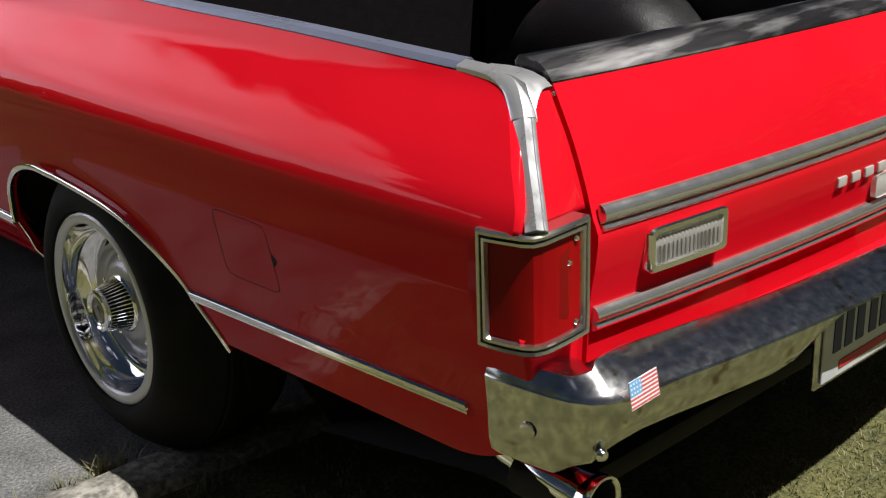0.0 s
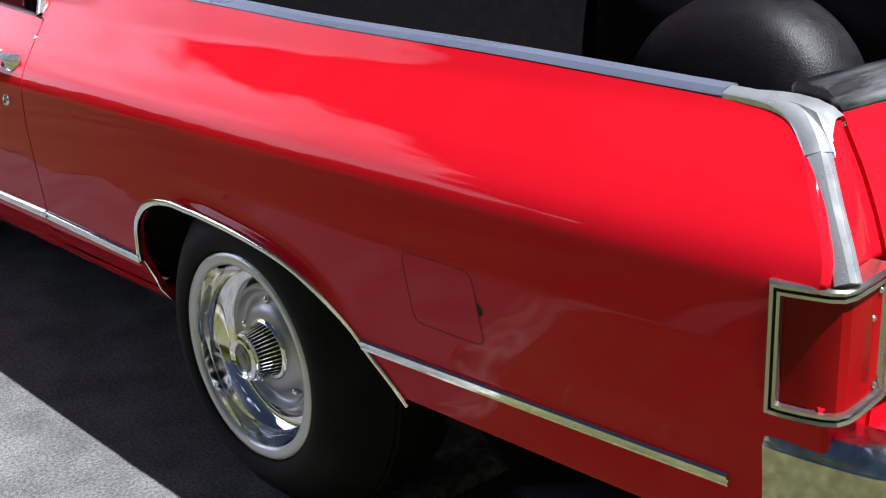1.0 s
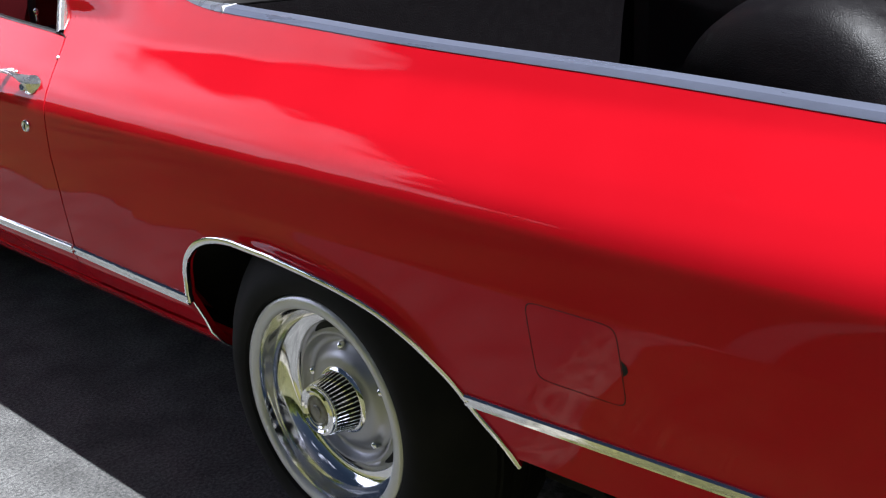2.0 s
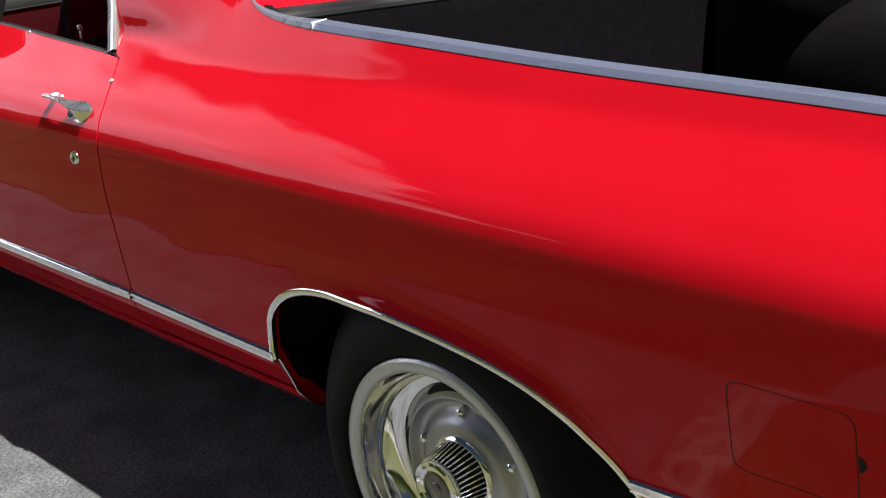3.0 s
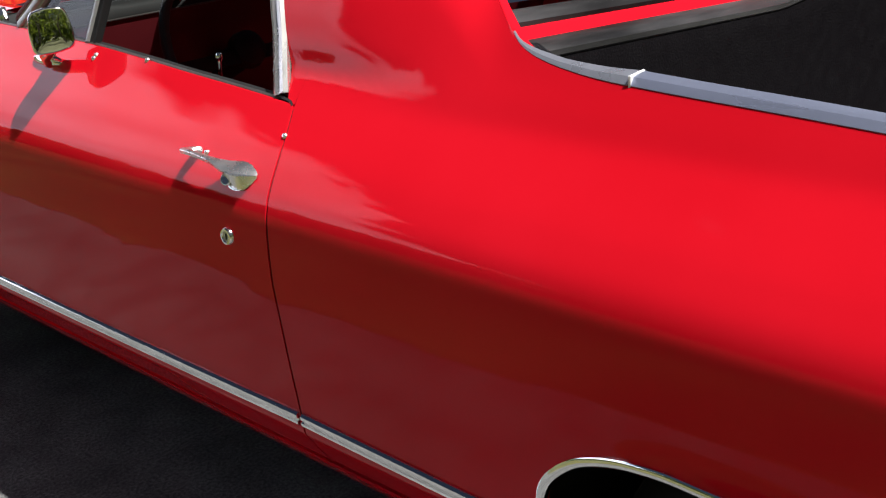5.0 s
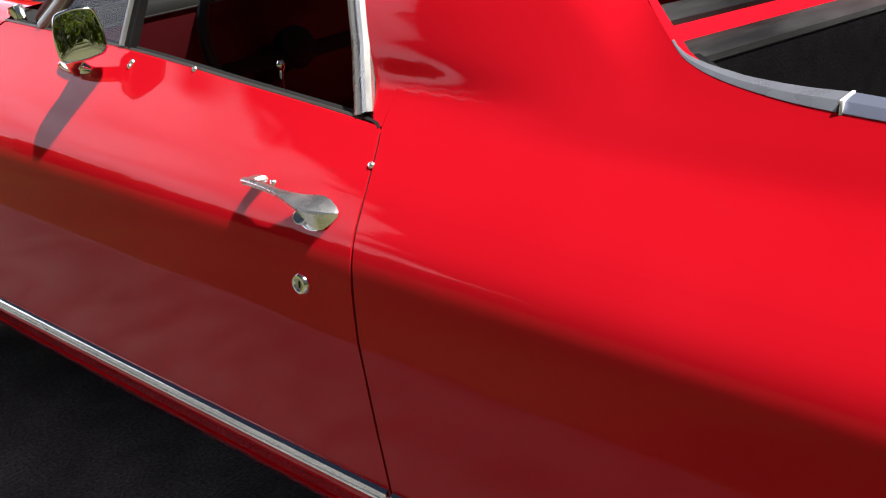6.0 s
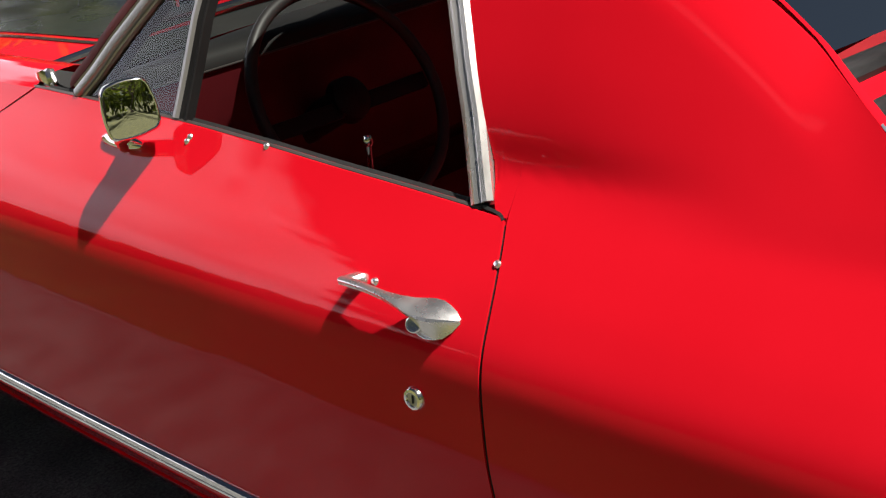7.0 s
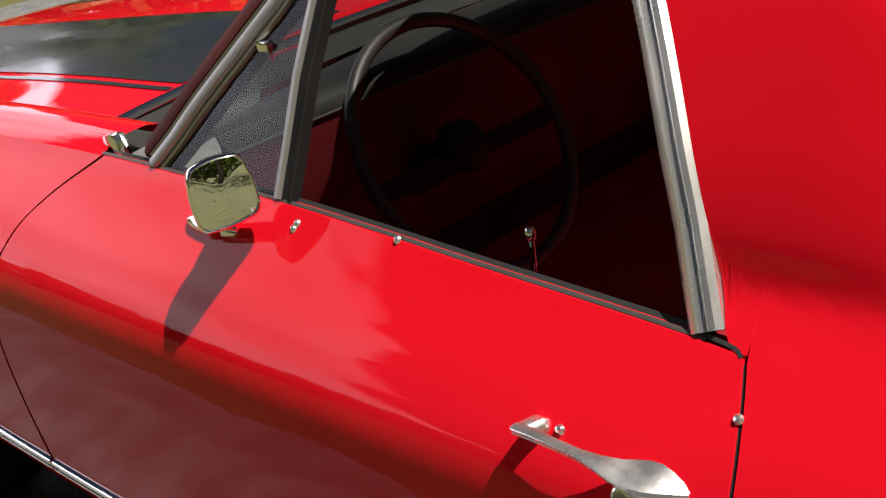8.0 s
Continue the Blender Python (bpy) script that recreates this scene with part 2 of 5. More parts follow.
yellow = vary(material("aged_cap_disc", (0.20, 0.19, 0.13), 0.3, 0.6), 40, (0.12, 0.115, 0.09), (0.26, 0.25, 0.19))


def glass_material(name, color, rough=0.0):
    m = material(name, color, rough, 0.0, Transmission_Weight=1.0, IOR=1.02, Specular_IOR_Level=0.5)
    n, l = m.node_tree.nodes, m.node_tree.links
    clear, gloss, mix, fres = n.new("ShaderNodeBsdfTransparent"), n.new("ShaderNodeBsdfGlossy"), n.new("ShaderNodeMixShader"), n.new("ShaderNodeFresnel")
    clear.inputs["Color"].default_value = (*color, 1)
    gloss.inputs["Roughness"].default_value, gloss.inputs["Color"].default_value = 0.01, (0.85, 0.87, 0.87, 1)
    fres.inputs["IOR"].default_value = 1.30
    l.new(fres.outputs["Fac"], mix.inputs["Fac"])
    l.new(clear.outputs["BSDF"], mix.inputs[1])
    l.new(gloss.outputs["BSDF"], mix.inputs[2])
    l.new(mix.outputs["Shader"], n["Material Output"].inputs["Surface"])
    return m


glass = glass_material("window_glass", (0.55, 0.58, 0.56))
mirror_face = material("mirror_glass", (0.80, 0.82, 0.80), 0.01, 1.0)

asphalt = vary(material("asphalt", (0.10, 0.10, 0.10), 0.9), 130, (0.056, 0.056, 0.057), (0.168, 0.167, 0.164), detail=10, edges=(0.34, 0.66))
mottle(asphalt, 7.0, 0.8, 1.4)
mottle(asphalt, 420.0, 0.6, 1.5, edges=(0.45, 0.72))
relief(asphalt, 260, 0.6, 0.003, detail=5)
concrete = relief(vary(material("kerb_concrete", (0.33, 0.31, 0.28), 0.9), 60, (0.10, 0.095, 0.08), (0.32, 0.30, 0.26), detail=10), 90, 0.9, 0.006)
mottle(concrete, 14, 0.6, 1.2)
soil = relief(vary(material("lawn_soil", (0.12, 0.11, 0.05), 0.95), 90, (0.034, 0.040, 0.010), (0.120, 0.110, 0.036), detail=10), 120, 0.8, 0.008)
mottle(soil, 9, 0.7, 1.25)
straw = vary(material("grass_blade", (0.16, 0.17, 0.05), 0.6), 30, (0.065, 0.078, 0.024), (0.24, 0.21, 0.095), detail=8)
mottle(straw, 3, 0.7, 1.2)
lawn_far = relief(vary(material("far_lawn", (0.05, 0.06, 0.014), 0.9), 1.2, (0.029, 0.036, 0.007), (0.108, 0.098, 0.022), detail=9), 12, 0.8, 0.03)
def see_through(m, color, share):
    """Light that passes through thin leaves."""
    n, l = m.node_tree.nodes, m.node_tree.links
    thin, mix = n.new("ShaderNodeBsdfTranslucent"), n.new("ShaderNodeMixShader")
    thin.inputs["Color"].default_value = (*color, 1)
    mix.inputs["Fac"].default_value = share
    l.new(n["Principled BSDF"].outputs["BSDF"], mix.inputs[1])
    l.new(thin.outputs["BSDF"], mix.inputs[2])
    l.new(mix.outputs["Shader"], n["Material Output"].inputs["Surface"])
    return m


bark = relief(vary(material("bark", (0.09, 0.065, 0.045), 0.9), 12, (0.05, 0.035, 0.025), (0.13, 0.10, 0.07)), 30, 0.8, 0.02)
foliage = vary(material("foliage", (0.06, 0.10, 0.02), 0.6), 0.8, (0.030, 0.044, 0.008), (0.105, 0.120, 0.026), detail=8)
see_through(foliage, (0.16, 0.20, 0.02), 0.5)


# ---- mesh helpers ----
class Geo:
    """Vertices and faces of one mesh."""

    def __init__(self):
        self.v, self.f = [], []

    def add(self, verts, faces):
        n = len(self.v)
        self.v += [tuple(float(c) for c in p) for p in verts]
        self.f += [tuple(n + i for i in f) for f in faces]
        return self

    def grid(self, rows, wrap_i=False, wrap_j=False):
        """Quads over rows of points."""
        h, w = len(rows), len(rows[0])
        faces = []
        for i in range(h if wrap_i else h - 1):
            for j in range(w if wrap_j else w - 1):
                a, b, c, d = i * w + j, i * w + (j + 1) % w, (i + 1) % h * w + (j + 1) % w, (i + 1) % h * w + j
                faces.append((a, b, c, d))
        return self.add([p for r in rows for p in r], faces)

    def rim(self, rows, inward):
        """A turned-in edge round a grid's border."""
        rows = [[Vector(p) for p in r] for r in rows]
        border = rows[0] + [r[-1] for r in rows[1:]] + rows[-1][-2::-1] + [r[0] for r in rows[-2:0:-1]]
        inner = [p + Vector(inward) for p in border]
        return self.grid([border, inner], wrap_j=True)

    def sweep(self, path, frames, profile, caps=True):
        """A profile of (side, out) pairs along a path; frames give the side and out vectors at each point."""
        rows = [[Vector(p) + s * a + o * b for a, b in profile] for p, (s, o) in zip(path, frames)]
        self.grid(rows, wrap_j=True)
        if caps:
            k = len(profile)
            self.add(rows[0], [tuple(range(k))])
            self.add(rows[-1], [tuple(reversed(range(k)))])
        return self

    def box(self, cx, cy, cz, sx, sy, sz, bevel=0.0, turn=None):
        bm = bmesh.new()
        bmesh.ops.create_cube(bm, size=1.0)
        bmesh.ops.scale(bm, vec=(sx, sy, sz), verts=bm.verts[:])
        if bevel:
            bmesh.ops.bevel(bm, geom=bm.edges[:], offset=bevel, segments=2, affect="EDGES", profile=0.6)
        m = Matrix.Translation((cx, cy, cz)) @ (turn if turn else Matrix())
        bm.verts.ensure_lookup_table()
        self.add([m @ v.co for v in bm.verts], [[v.index for v in f.verts] for f in bm.faces])
        bm.free()
        return self

    def turned(self, profile, m, n=48, arc=(0, 360), closed=False):
        """A profile of (radius, height) turned round the z axis of m."""
        full = abs(arc[1] - arc[0]) >= 360
        steps = n if full else n + 1
        rows = []
        for k in range(steps):
            a = radians(arc[0] + (arc[1] - arc[0]) * k / n)
            rows.append([m @ Vector((r * math.cos(a), r * math.sin(a), h)) for r, h in profile])
        return self.grid(rows, wrap_i=full, wrap_j=closed)

    def tube(self, path, radius, n=10, caps=True):
        path = [Vector(p) for p in path]
        frames = []
        for i, p in enumerate(path):
            t = (path[min(i + 1, len(path) - 1)] - path[max(i - 1, 0)]).normalized()
            s = t.orthogonal().normalized() if i == 0 else (frames[-1][0] - t * frames[-1][0].dot(t)).normalized()
            frames.append((s, t.cross(s)))
        ring = [(radius * math.cos(2 * math.pi * k / n), radius * math.sin(2 * math.pi * k / n)) for k in range(n)]
        return self.sweep(path, frames, ring, caps)

    def mirrored(self):
        g = Geo()
        g.v = [(-x, y, z) for x, y, z in self.v]
        g.f = [tuple(reversed(f)) for f in self.f]
        return g

    def moved(self, m):
        self.v = [tuple(m @ Vector(p)) for p in self.v]
        return self


def part(name, g, mat, parent=None, label="", angle=38, normals=None):
    """One mesh object under a thing or a part."""
    me = bpy.data.meshes.new(name)
    me.from_pydata(g.v, [], g.f)
    me.materials.append(mat)
    me.polygons.foreach_set("use_smooth", [True] * len(me.polygons))
    me.set_sharp_from_angle(angle=radians(angle))
    if normals:
        me.normals_split_custom_set_from_vertices([normals.get(i, (0, 0, 0)) for i in range(len(g.v))])
    ob = new(name, me)
    ob.parent = parent
    return tagged(ob, label) if label else ob


def both(name, g, mat, parent, label="", normals=None):
    """The part on the left side and its mirror image on the right."""
    flipped = {i: (-n[0], n[1], n[2]) for i, n in normals.items()} if normals else None
    return part(name, g, mat, parent, label, normals=normals), part(name, g.mirrored(), mat, parent, label, normals=flipped)


def thing(name, label, category, group="", kind=""):
    return tagged(new(name), label, category, group, kind)


def curve(xs, ys):
    """A smooth curve through the points that doesn't overshoot (monotone cubic)."""
    xs, ys = np.array(xs, float), np.array(ys, float)
    h, d = np.diff(xs), np.diff(ys) / np.diff(xs)
    m = np.r_[d[0], np.zeros(len(d) - 1), d[-1]]
    for i in range(1, len(d)):
        if d[i - 1] * d[i] > 0:
            a, b = 2 * h[i] + h[i - 1], h[i] + 2 * h[i - 1]
            m[i] = (a + b) / (a / d[i - 1] + b / d[i])

    def f(x):
        if x <= xs[0]:
            return float(ys[0] + m[0] * (x - xs[0]))
        if x >= xs[-1]:
            return float(ys[-1] + m[-1] * (x - xs[-1]))
        i = int(np.searchsorted(xs, x)) - 1
        t = (x - xs[i]) / h[i]
        return float(ys[i] * (2 * t**3 - 3 * t * t + 1) + h[i] * m[i] * (t**3 - 2 * t * t + t) + ys[i + 1] * (3 * t * t - 2 * t**3) + h[i] * m[i + 1] * (t**3 - t * t))

    return f


def lerp(a, b, t):
    return a + (b - a) * t


def spread(a, b, n):
    return [a + (b - a) * k / (n - 1) for k in range(n)]


# ---- the body's left side: x as a function of y (ahead) and z (up); the rear axle is at y = 0 ----
half_width = curve([-1.3, -1.13, -0.8, -0.4, 0.3, 0.9, 1.5, 2.2, 3.0, 3.7], [0.930, 0.942, 0.950, 0.954, 0.957, 0.956, 0.953, 0.945, 0.93, 0.86])
tuck = curve([-1.3, -1.1, -0.4, 0.3, 1, 3], [0.052, 0.050, 0.035, 0.010, 0.008, 0.008])
lean = curve([0.68, 0.74, 0.77, 0.785, 0.80, 0.84, 0.86, 0.88, 0.905, 0.92, 0.93, 0.94, 0.955, 0.985, 1.03, 1.1, 1.2, 1.3, 1.36], [0, 0.002, 0.0045, 0.0078, 0.013, 0.0365, 0.0506, 0.0656, 0.0846, 0.0960, 0.1028, 0.1086, 0.1169, 0.1340, 0.1585, 0.195, 0.245, 0.294, 0.324])
lean_front = curve([0.68, 0.74, 0.77, 0.785, 0.80, 0.84, 0.86, 0.88, 0.905, 0.93, 0.945, 0.955, 0.99, 1.03, 1.1, 1.2, 1.3, 1.36], [0, 0.002, 0.0045, 0.0078, 0.013, 0.0365, 0.0507, 0.0662, 0.0857, 0.1052, 0.1163, 0.1222, 0.1305, 0.1440, 0.1740, 0.2210, 0.2700, 0.3010])
tuck_z = curve([0.18, 0.25, 0.33, 0.40, 0.477, 0.56, 0.68], [2.6, 2.0, 1.5, 1.22, 1.0, 0.55, 0.0])
ARCH = [(-0.452, 0.372), (-0.443, 0.386), (-0.372, 0.45), (-0.315, 0.508), (-0.28, 0.542), (-0.23, 0.570), (-0.166, 0.589), (-0.093, 0.602), (-0.015, 0.611), (0.07, 0.617), (0.15, 0.617), (0.21, 0.611), (0.275, 0.592), (0.318, 0.562), (0.343, 0.522), (0.350, 0.470)]
arch_z = curve([p[0] for p in ARCH], [p[1] for p in ARCH])
ARCH_FINE = np.array([(y, arch_z(y)) for y in np.linspace(-0.452, 0.350, 500)])


def side(y, z, flare=True):
    k = min(1.0, max(0.0, (y - 0.52) / 0.30))
    inset = lerp(lean(z), lean_front(z), k * k * (3 - 2 * k)) if z > 0.68 else tuck(y) * tuck_z(z) + (0.30 * (0.38 - z) if z < 0.38 else 0) + (0.60 * max(0.0, 0.444 - z) if y > 0.336 else 0)
    if y > 0.46 and z > 0.95:
        d = min(1.0, max(0.0, 1 - (rail_z(y) - z) / 0.075)) * min(1.0, (y - 0.46) / 0.10)
        inset += 0.020 * d * d  # the sail's rear edge rolls inwards
    x = -(half_width(y) - inset)
    if flare and -0.6 < y < 0.5 and z < 0.75:
        d = np.hypot(ARCH_FINE[:, 0] - y, ARCH_FINE[:, 1] - z).min()
        k = min(1.0, max(0.0, (z - 0.47) / 0.10))
        k *= min(1.0, max(0.0, (0.29 - y) / 0.26))
        x -= 0.012 * k * k * (3 - 2 * k) * math.exp(-((d / 0.019) ** 2))
    return x


def on_side(y, z, out=0.0):
    p = Vector((side(y, z), y, z))
    return p + side_normal(y, z) * out if out else p


def side_normal(y, z):
    e = 0.004
    return Vector((-1, (side(y + e, z, False) - side(y - e, z, False)) / (2 * e), (side(y, z + e, False) - side(y, z - e, False)) / (2 * e))).normalized()


def skin_normal(p):
    """The outward normal at a point of the left side, wheel arch flare included."""
    e = 0.003
    y, z = p[1], p[2]
    return tuple(Vector((-1, (side(y + e, z) - side(y - e, z)) / (2 * e), (side(y, z + e) - side(y, z - e)) / (2 * e))).normalized())


def side_frames(pts):
    """Side and out vectors for a strip that runs along points (y, z) of the left side."""
    path = [on_side(y, z) for y, z in pts]
    frames = []
    for i, (y, z) in enumerate(pts):
        n = side_normal(y, z)
        t = (path[min(i + 1, len(path) - 1)] - path[max(i - 1, 0)]).normalized()
        frames.append((n.cross(t).normalized(), n))
    return path, frames


rail_z = curve([-1.2, -1.06, -1.0, -0.6, -0.2, 0.1, 0.26, 0.34, 0.40, 0.44, 0.47, 0.49, 0.55, 0.61, 0.70, 0.80, 0.9, 1.05, 1.2], [0.940, 0.942, 0.944, 0.959, 0.969, 0.981, 0.987, 0.991, 0.998, 1.006, 1.017, 1.031, 1.075, 1.117, 1.172, 1.226, 1.270, 1.317, 1.342])
belt_z = curve([0.80, 0.85, 0.90, 0.98, 1.1, 1.25, 1.40, 1.8, 2.0], [0.910, 0.913, 0.9165, 0.921, 0.927, 0.9355, 0.9425, 0.952, 0.954])
frame_z = curve([0.857, 0.894, 0.9325, 0.952, 1.045], [0.9235, 1.016, 1.109, 1.151, 1.335])  # rear edge of the side window
corner_y = curve([0.36, 0.60, 0.79, 0.855, 0.91, 0.932, 0.946], [-1.185, -1.20, -1.195, -1.157, -1.115, -1.098, -1.075])
seam_y = curve([0.38, 0.449, 0.55, 0.65, 0.75, 0.817, 0.857, 0.898, 0.952], [1.99, 2.003, 2.029, 2.040, 2.012, 1.983, 1.953, 1.897, 1.795])  # door to front wing
rear_seam = curve([0.38, 0.472, 0.613, 0.697, 0.793, 0.84, 0.877, 0.900, 0.915, 0.95, 1.4], [0.779, 0.789, 0.803, 0.810, 0.813, 0.817, 0.824, 0.830, 0.834, 0.8345, 0.8345])  # door to rear wing
tail_base = curve([0.40, 0.60, 0.63, 0.735, 0.757, 0.80, 0.86, 0.92, 0.96, 1.0], [-1.178, -1.189, -1.191, -1.205, -1.196, -1.183, -1.160, -1.130, -1.112, -1.105])


def tail(x, z):
    return tail_base(z) - 0.045 * (1 - min(1.0, (x / 0.8) ** 2))


# ---- the car ----
car = thing("utility_coupe", "shiny red classic utility coupe parked against a concrete kerb", "car")

# rear quarter panel with the sail panel
ys = sorted(set([round(v, 4) for v in list(np.arange(-1.2, 0.8125, 0.0125)) + [0.8125] + list(np.arange(-0.46, 0.350, 0.005)) + list(np.arange(0.27, 0.350, 0.003)) + [0.350, 0.3505]]))
N_ROWS = 72
quarter = Geo()
rows = []
for y in ys:
    low = arch_z(y) if -0.452 <= y <= 0.350 else 0.388 + 0.06 * min(1.0, max(0.0, (-1.02 - y) / 0.16)) ** 2
    high = rail_z(max(y, -1.19))
    col = []
    for k in range(N_ROWS):
        z = lerp(low, 0.68, (k / 18) ** 1.5) if k < 18 else lerp(0.68, high, (k - 18) / (N_ROWS - 19))
        yy = lerp(0.5, rear_seam(z), (y - 0.5) / 0.3125) if y > 0.5 else y if y > -0.9 else -0.9 + (y + 0.9) / 0.3 * -(corner_y(min(z, 0.945)) + 0.9)
        col.append(on_side(yy, z) + Vector((0.02 if yy < -1.135 and 0.632 < z < 0.768 else 0, 0, 0)))  # hollow behind the tail lamp
    rows.append(col)
quarter.grid(rows)
q_normals = {i: skin_normal(p) for i, p in enumerate(quarter.v)}
quarter.rim(rows, (0.016, 0, 0))
rear = []  # round the corner to the tailgate's edge
for k in range(N_ROWS):
    z = lerp(0.448, 0.931, k / (N_ROWS - 1))
    ye = corner_y(z)
    x0 = side(ye, z)
    yt = tail(0.787, z)
    if 0.632 < z < 0.768:
        x0, ye, yt = x0 + 0.02, ye + 0.02, yt + 0.02
    rear.append([(x0, ye, z), (x0 + 0.004, ye - 0.006, z), (x0 + 0.012, lerp(ye, yt, 0.3) - 0.009, z), (x0 + 0.028, lerp(ye, yt, 0.6) - 0.007, z), (lerp(x0, -0.787, 0.6), yt - 0.002, z), (-0.790, yt, z), (-0.786, yt + 0.004, z), (-0.786, yt + 0.05, z)])
quarter.grid(rear)
sail = []
for y in np.arange(0.8345, 1.141, 0.006):
    low = 0.913 if y < 0.848 else frame_z(y) if y > 0.857 else lerp(0.913, 0.9235, (y - 0.848) / 0.009)
    sail.append([on_side(y, lerp(low, rail_z(y), k / 30)) for k in range(31)])
first = len(quarter.v)
quarter.grid(sail)
q_normals.update({i: skin_normal(quarter.v[i]) for i in range(first, len(quarter.v))})
# the sail panel's top edge folds inwards
fold = []
for y in np.arange(0.49, 1.14, 0.0125):
    z = rail_z(y)
    x = side(y, z)
    fold.append([(x, y, z), (x + 0.003, y - 0.001, z + 0.0015), (x + 0.008, y + 0.002, z + 0.001), (x + 0.014, y + 0.008, z - 0.004), (x + 0.03, y + 0.03, z - 0.03), (x + 0.05, y + 0.06, z - 0.1)])
quarter.grid(fold)
q_left, q_right = both("quarter_panel", quarter, paint, car, "glossy red rear wing", q_normals)

# door
door_g = Geo()
rows = []
for k in range(70):
    v = k / 69
    col = []
    for j in range(90):
        u = j / 89
        y = lerp(0.81, 1.95, u)
        for step in range(5):
            z = lerp(0.377, belt_z(y), v)
            y = lerp(rear_seam(z) + 0.0045, seam_y(z) - 0.006, u)
        col.append(on_side(y, z))
    rows.append(col)
door_g.grid(rows).rim(rows, (0.018, 0, 0))
door_l, door_r = both("door", door_g, paint, car, "closed red door with a chrome pull handle")

# front wing, down to the sill and round the front wheel
def front_arch(y):
    d = abs(y - 2.900) / 0.40
    return 0.372 if d >= 1 else max(0.372, 0.335 + 0.335 * math.sqrt(1 - d * d))


wing = Geo()
rows = []
for k in range(50):
    v = k / 49
    col = []
    for j in range(120):
        z0 = lerp(0.385, 0.952, v)
        y = lerp(seam_y(z0) + 0.0015, 3.72, j / 119)
        top = lerp(0.952, 0.874, min(1, max(0, (y - 1.8) / 1.9)) ** 2)
        col.append(on_side(y, lerp(front_arch(y), top, v)))
    rows.append(col)
wing.grid(rows).rim(rows, (0.016, 0, 0))
top_rows = []
for j in range(60):
    y = lerp(1.795, 3.72, j / 59)
    top = lerp(0.952, 0.874, min(1, max(0, (y - 1.8) / 1.9)) ** 2)
    x = side(y, top)
    top_rows.append([(x, y, top), (x + 0.02, y, top + 0.010), (x + 0.045, y, top + 0.016), (x + 0.075, y, top + 0.017), (x + 0.095, y, top + 0.012), (x + 0.098, y, top - 0.004)])
wing.grid(top_rows)
both("front_wing", wing, paint, car)

# sill below the doors
sill = Geo()
rows = [[(side(y, 0.388) + d, y - 0.45 * (0.378 - z) * max(0.0, 1 - (y - 0.352) / 0.5), z) for d, z in ((0.003, 0.379), (0.008, 0.370), (0.022, 0.350), (0.045, 0.330), (0.075, 0.312), (0.11, 0.298), (0.13, 0.292))] for y in spread(0.352, 2.54, 40)]
sill.grid(rows).rim(rows, (0.02, 0, 0))
both("sill", sill, paint, car, "red sill tucked under the door")
edge = [(side(0.352, 0.43) - 0.001, 0.349, 0.452), (side(0.352, 0.40) - 0.001, 0.347, 0.41), (side(0.352, 0.388) + 0.002, 0.346, 0.379), (side(0.352, 0.388) + 0.022, 0.336, 0.350), (side(0.352, 0.388) + 0.06, 0.326, 0.322)]
both("sill_edge", Geo().tube(edge, 0.0022, 8), chrome, car, "thin bright edge at the sill's rear end")
rows = [[(side(y, 0.388) + d, y, z) for d, z in ((0.128, 0.293), (0.15, 0.280), (0.17, 0.272))] + [(-0.70, y, 0.26)] for y in spread(0.34, 2.54, 40)]
both("sill_underside", Geo().grid(rows), dark, car)

# dark shell behind the panel gaps and inside the arches
shell = Geo()
rows = [[(side(y, z, False) + 0.03, y, z) for z in spread(0.40, 0.895, 22)] for y in spread(0.42, 2.5, 40)]
shell.grid(rows)
rows = [[(-0.60, y, z), (-0.60, y, 0.42)] for y, z in [(-0.62, 0.3), (-0.5, 0.5), (-0.38, 0.62), (-0.2, 0.69), (0, 0.71), (0.2, 0.69), (0.36, 0.6), (0.42, 0.5), (0.44, 0.25)]]
shell.grid(rows)
rows = [[(-0.60, y, z), (side(y, z, False) + 0.02, y, z)] for y, z in [(-0.62, 0.25), (-0.5, 0.46), (-0.40, 0.56), (-0.22, 0.66), (0, 0.69), (0.2, 0.68), (0.34, 0.6), (0.40, 0.5), (0.42, 0.25)]]
shell.grid(rows)
shell.add([(-0.84, -0.62, 0.25), (-0.86, -1.12, 0.36), (-0.3, -1.12, 0.36), (-0.3, -0.62, 0.25)], [(0, 1, 2, 3)])
both("inner_wing", shell, dark, car, "black inner wheel housing")
floor_pan = Geo().box(0, 1.2, 0.26, 1.48, 4.6, 0.04, 0.01)
part("floor_pan", floor_pan, dark, car)

# tailgate
gate_g = Geo()
rows = [[(x, tail(x, z), z) for x in spread(-0.781, 0.781, 60)] for z in spread(0.50, 0.938, 40)]
gate_g.grid(rows).rim(rows, (0, 0.03, 0))
tailgate = part("tailgate", gate_g, paint, car, "closed red tailgate with two chrome strips")
cap_g = Geo()
rows = []
for x in spread(-0.783, 0.783, 60):
    y = tail(x, 0.94)
    rows.append([(x, y - 0.004, 0.928), (x, y - 0.005, 0.934), (x, y + 0.004, 0.946), (x, y + 0.018, 0.957), (x, y + 0.034, 0.963), (x, y + 0.055, 0.963), (x, y + 0.062, 0.955), (x, y + 0.062, 0.90), (x, y + 0.01, 0.90), (x, y + 0.002, 0.92)])
cap_g.grid(rows, wrap_j=True)
cap_g.add(rows[0], [tuple(range(10))]).add(rows[-1], [tuple(reversed(range(10)))])
part("top_cap", cap_g, worn_cap, tailgate, "scuffed grey metal cap")


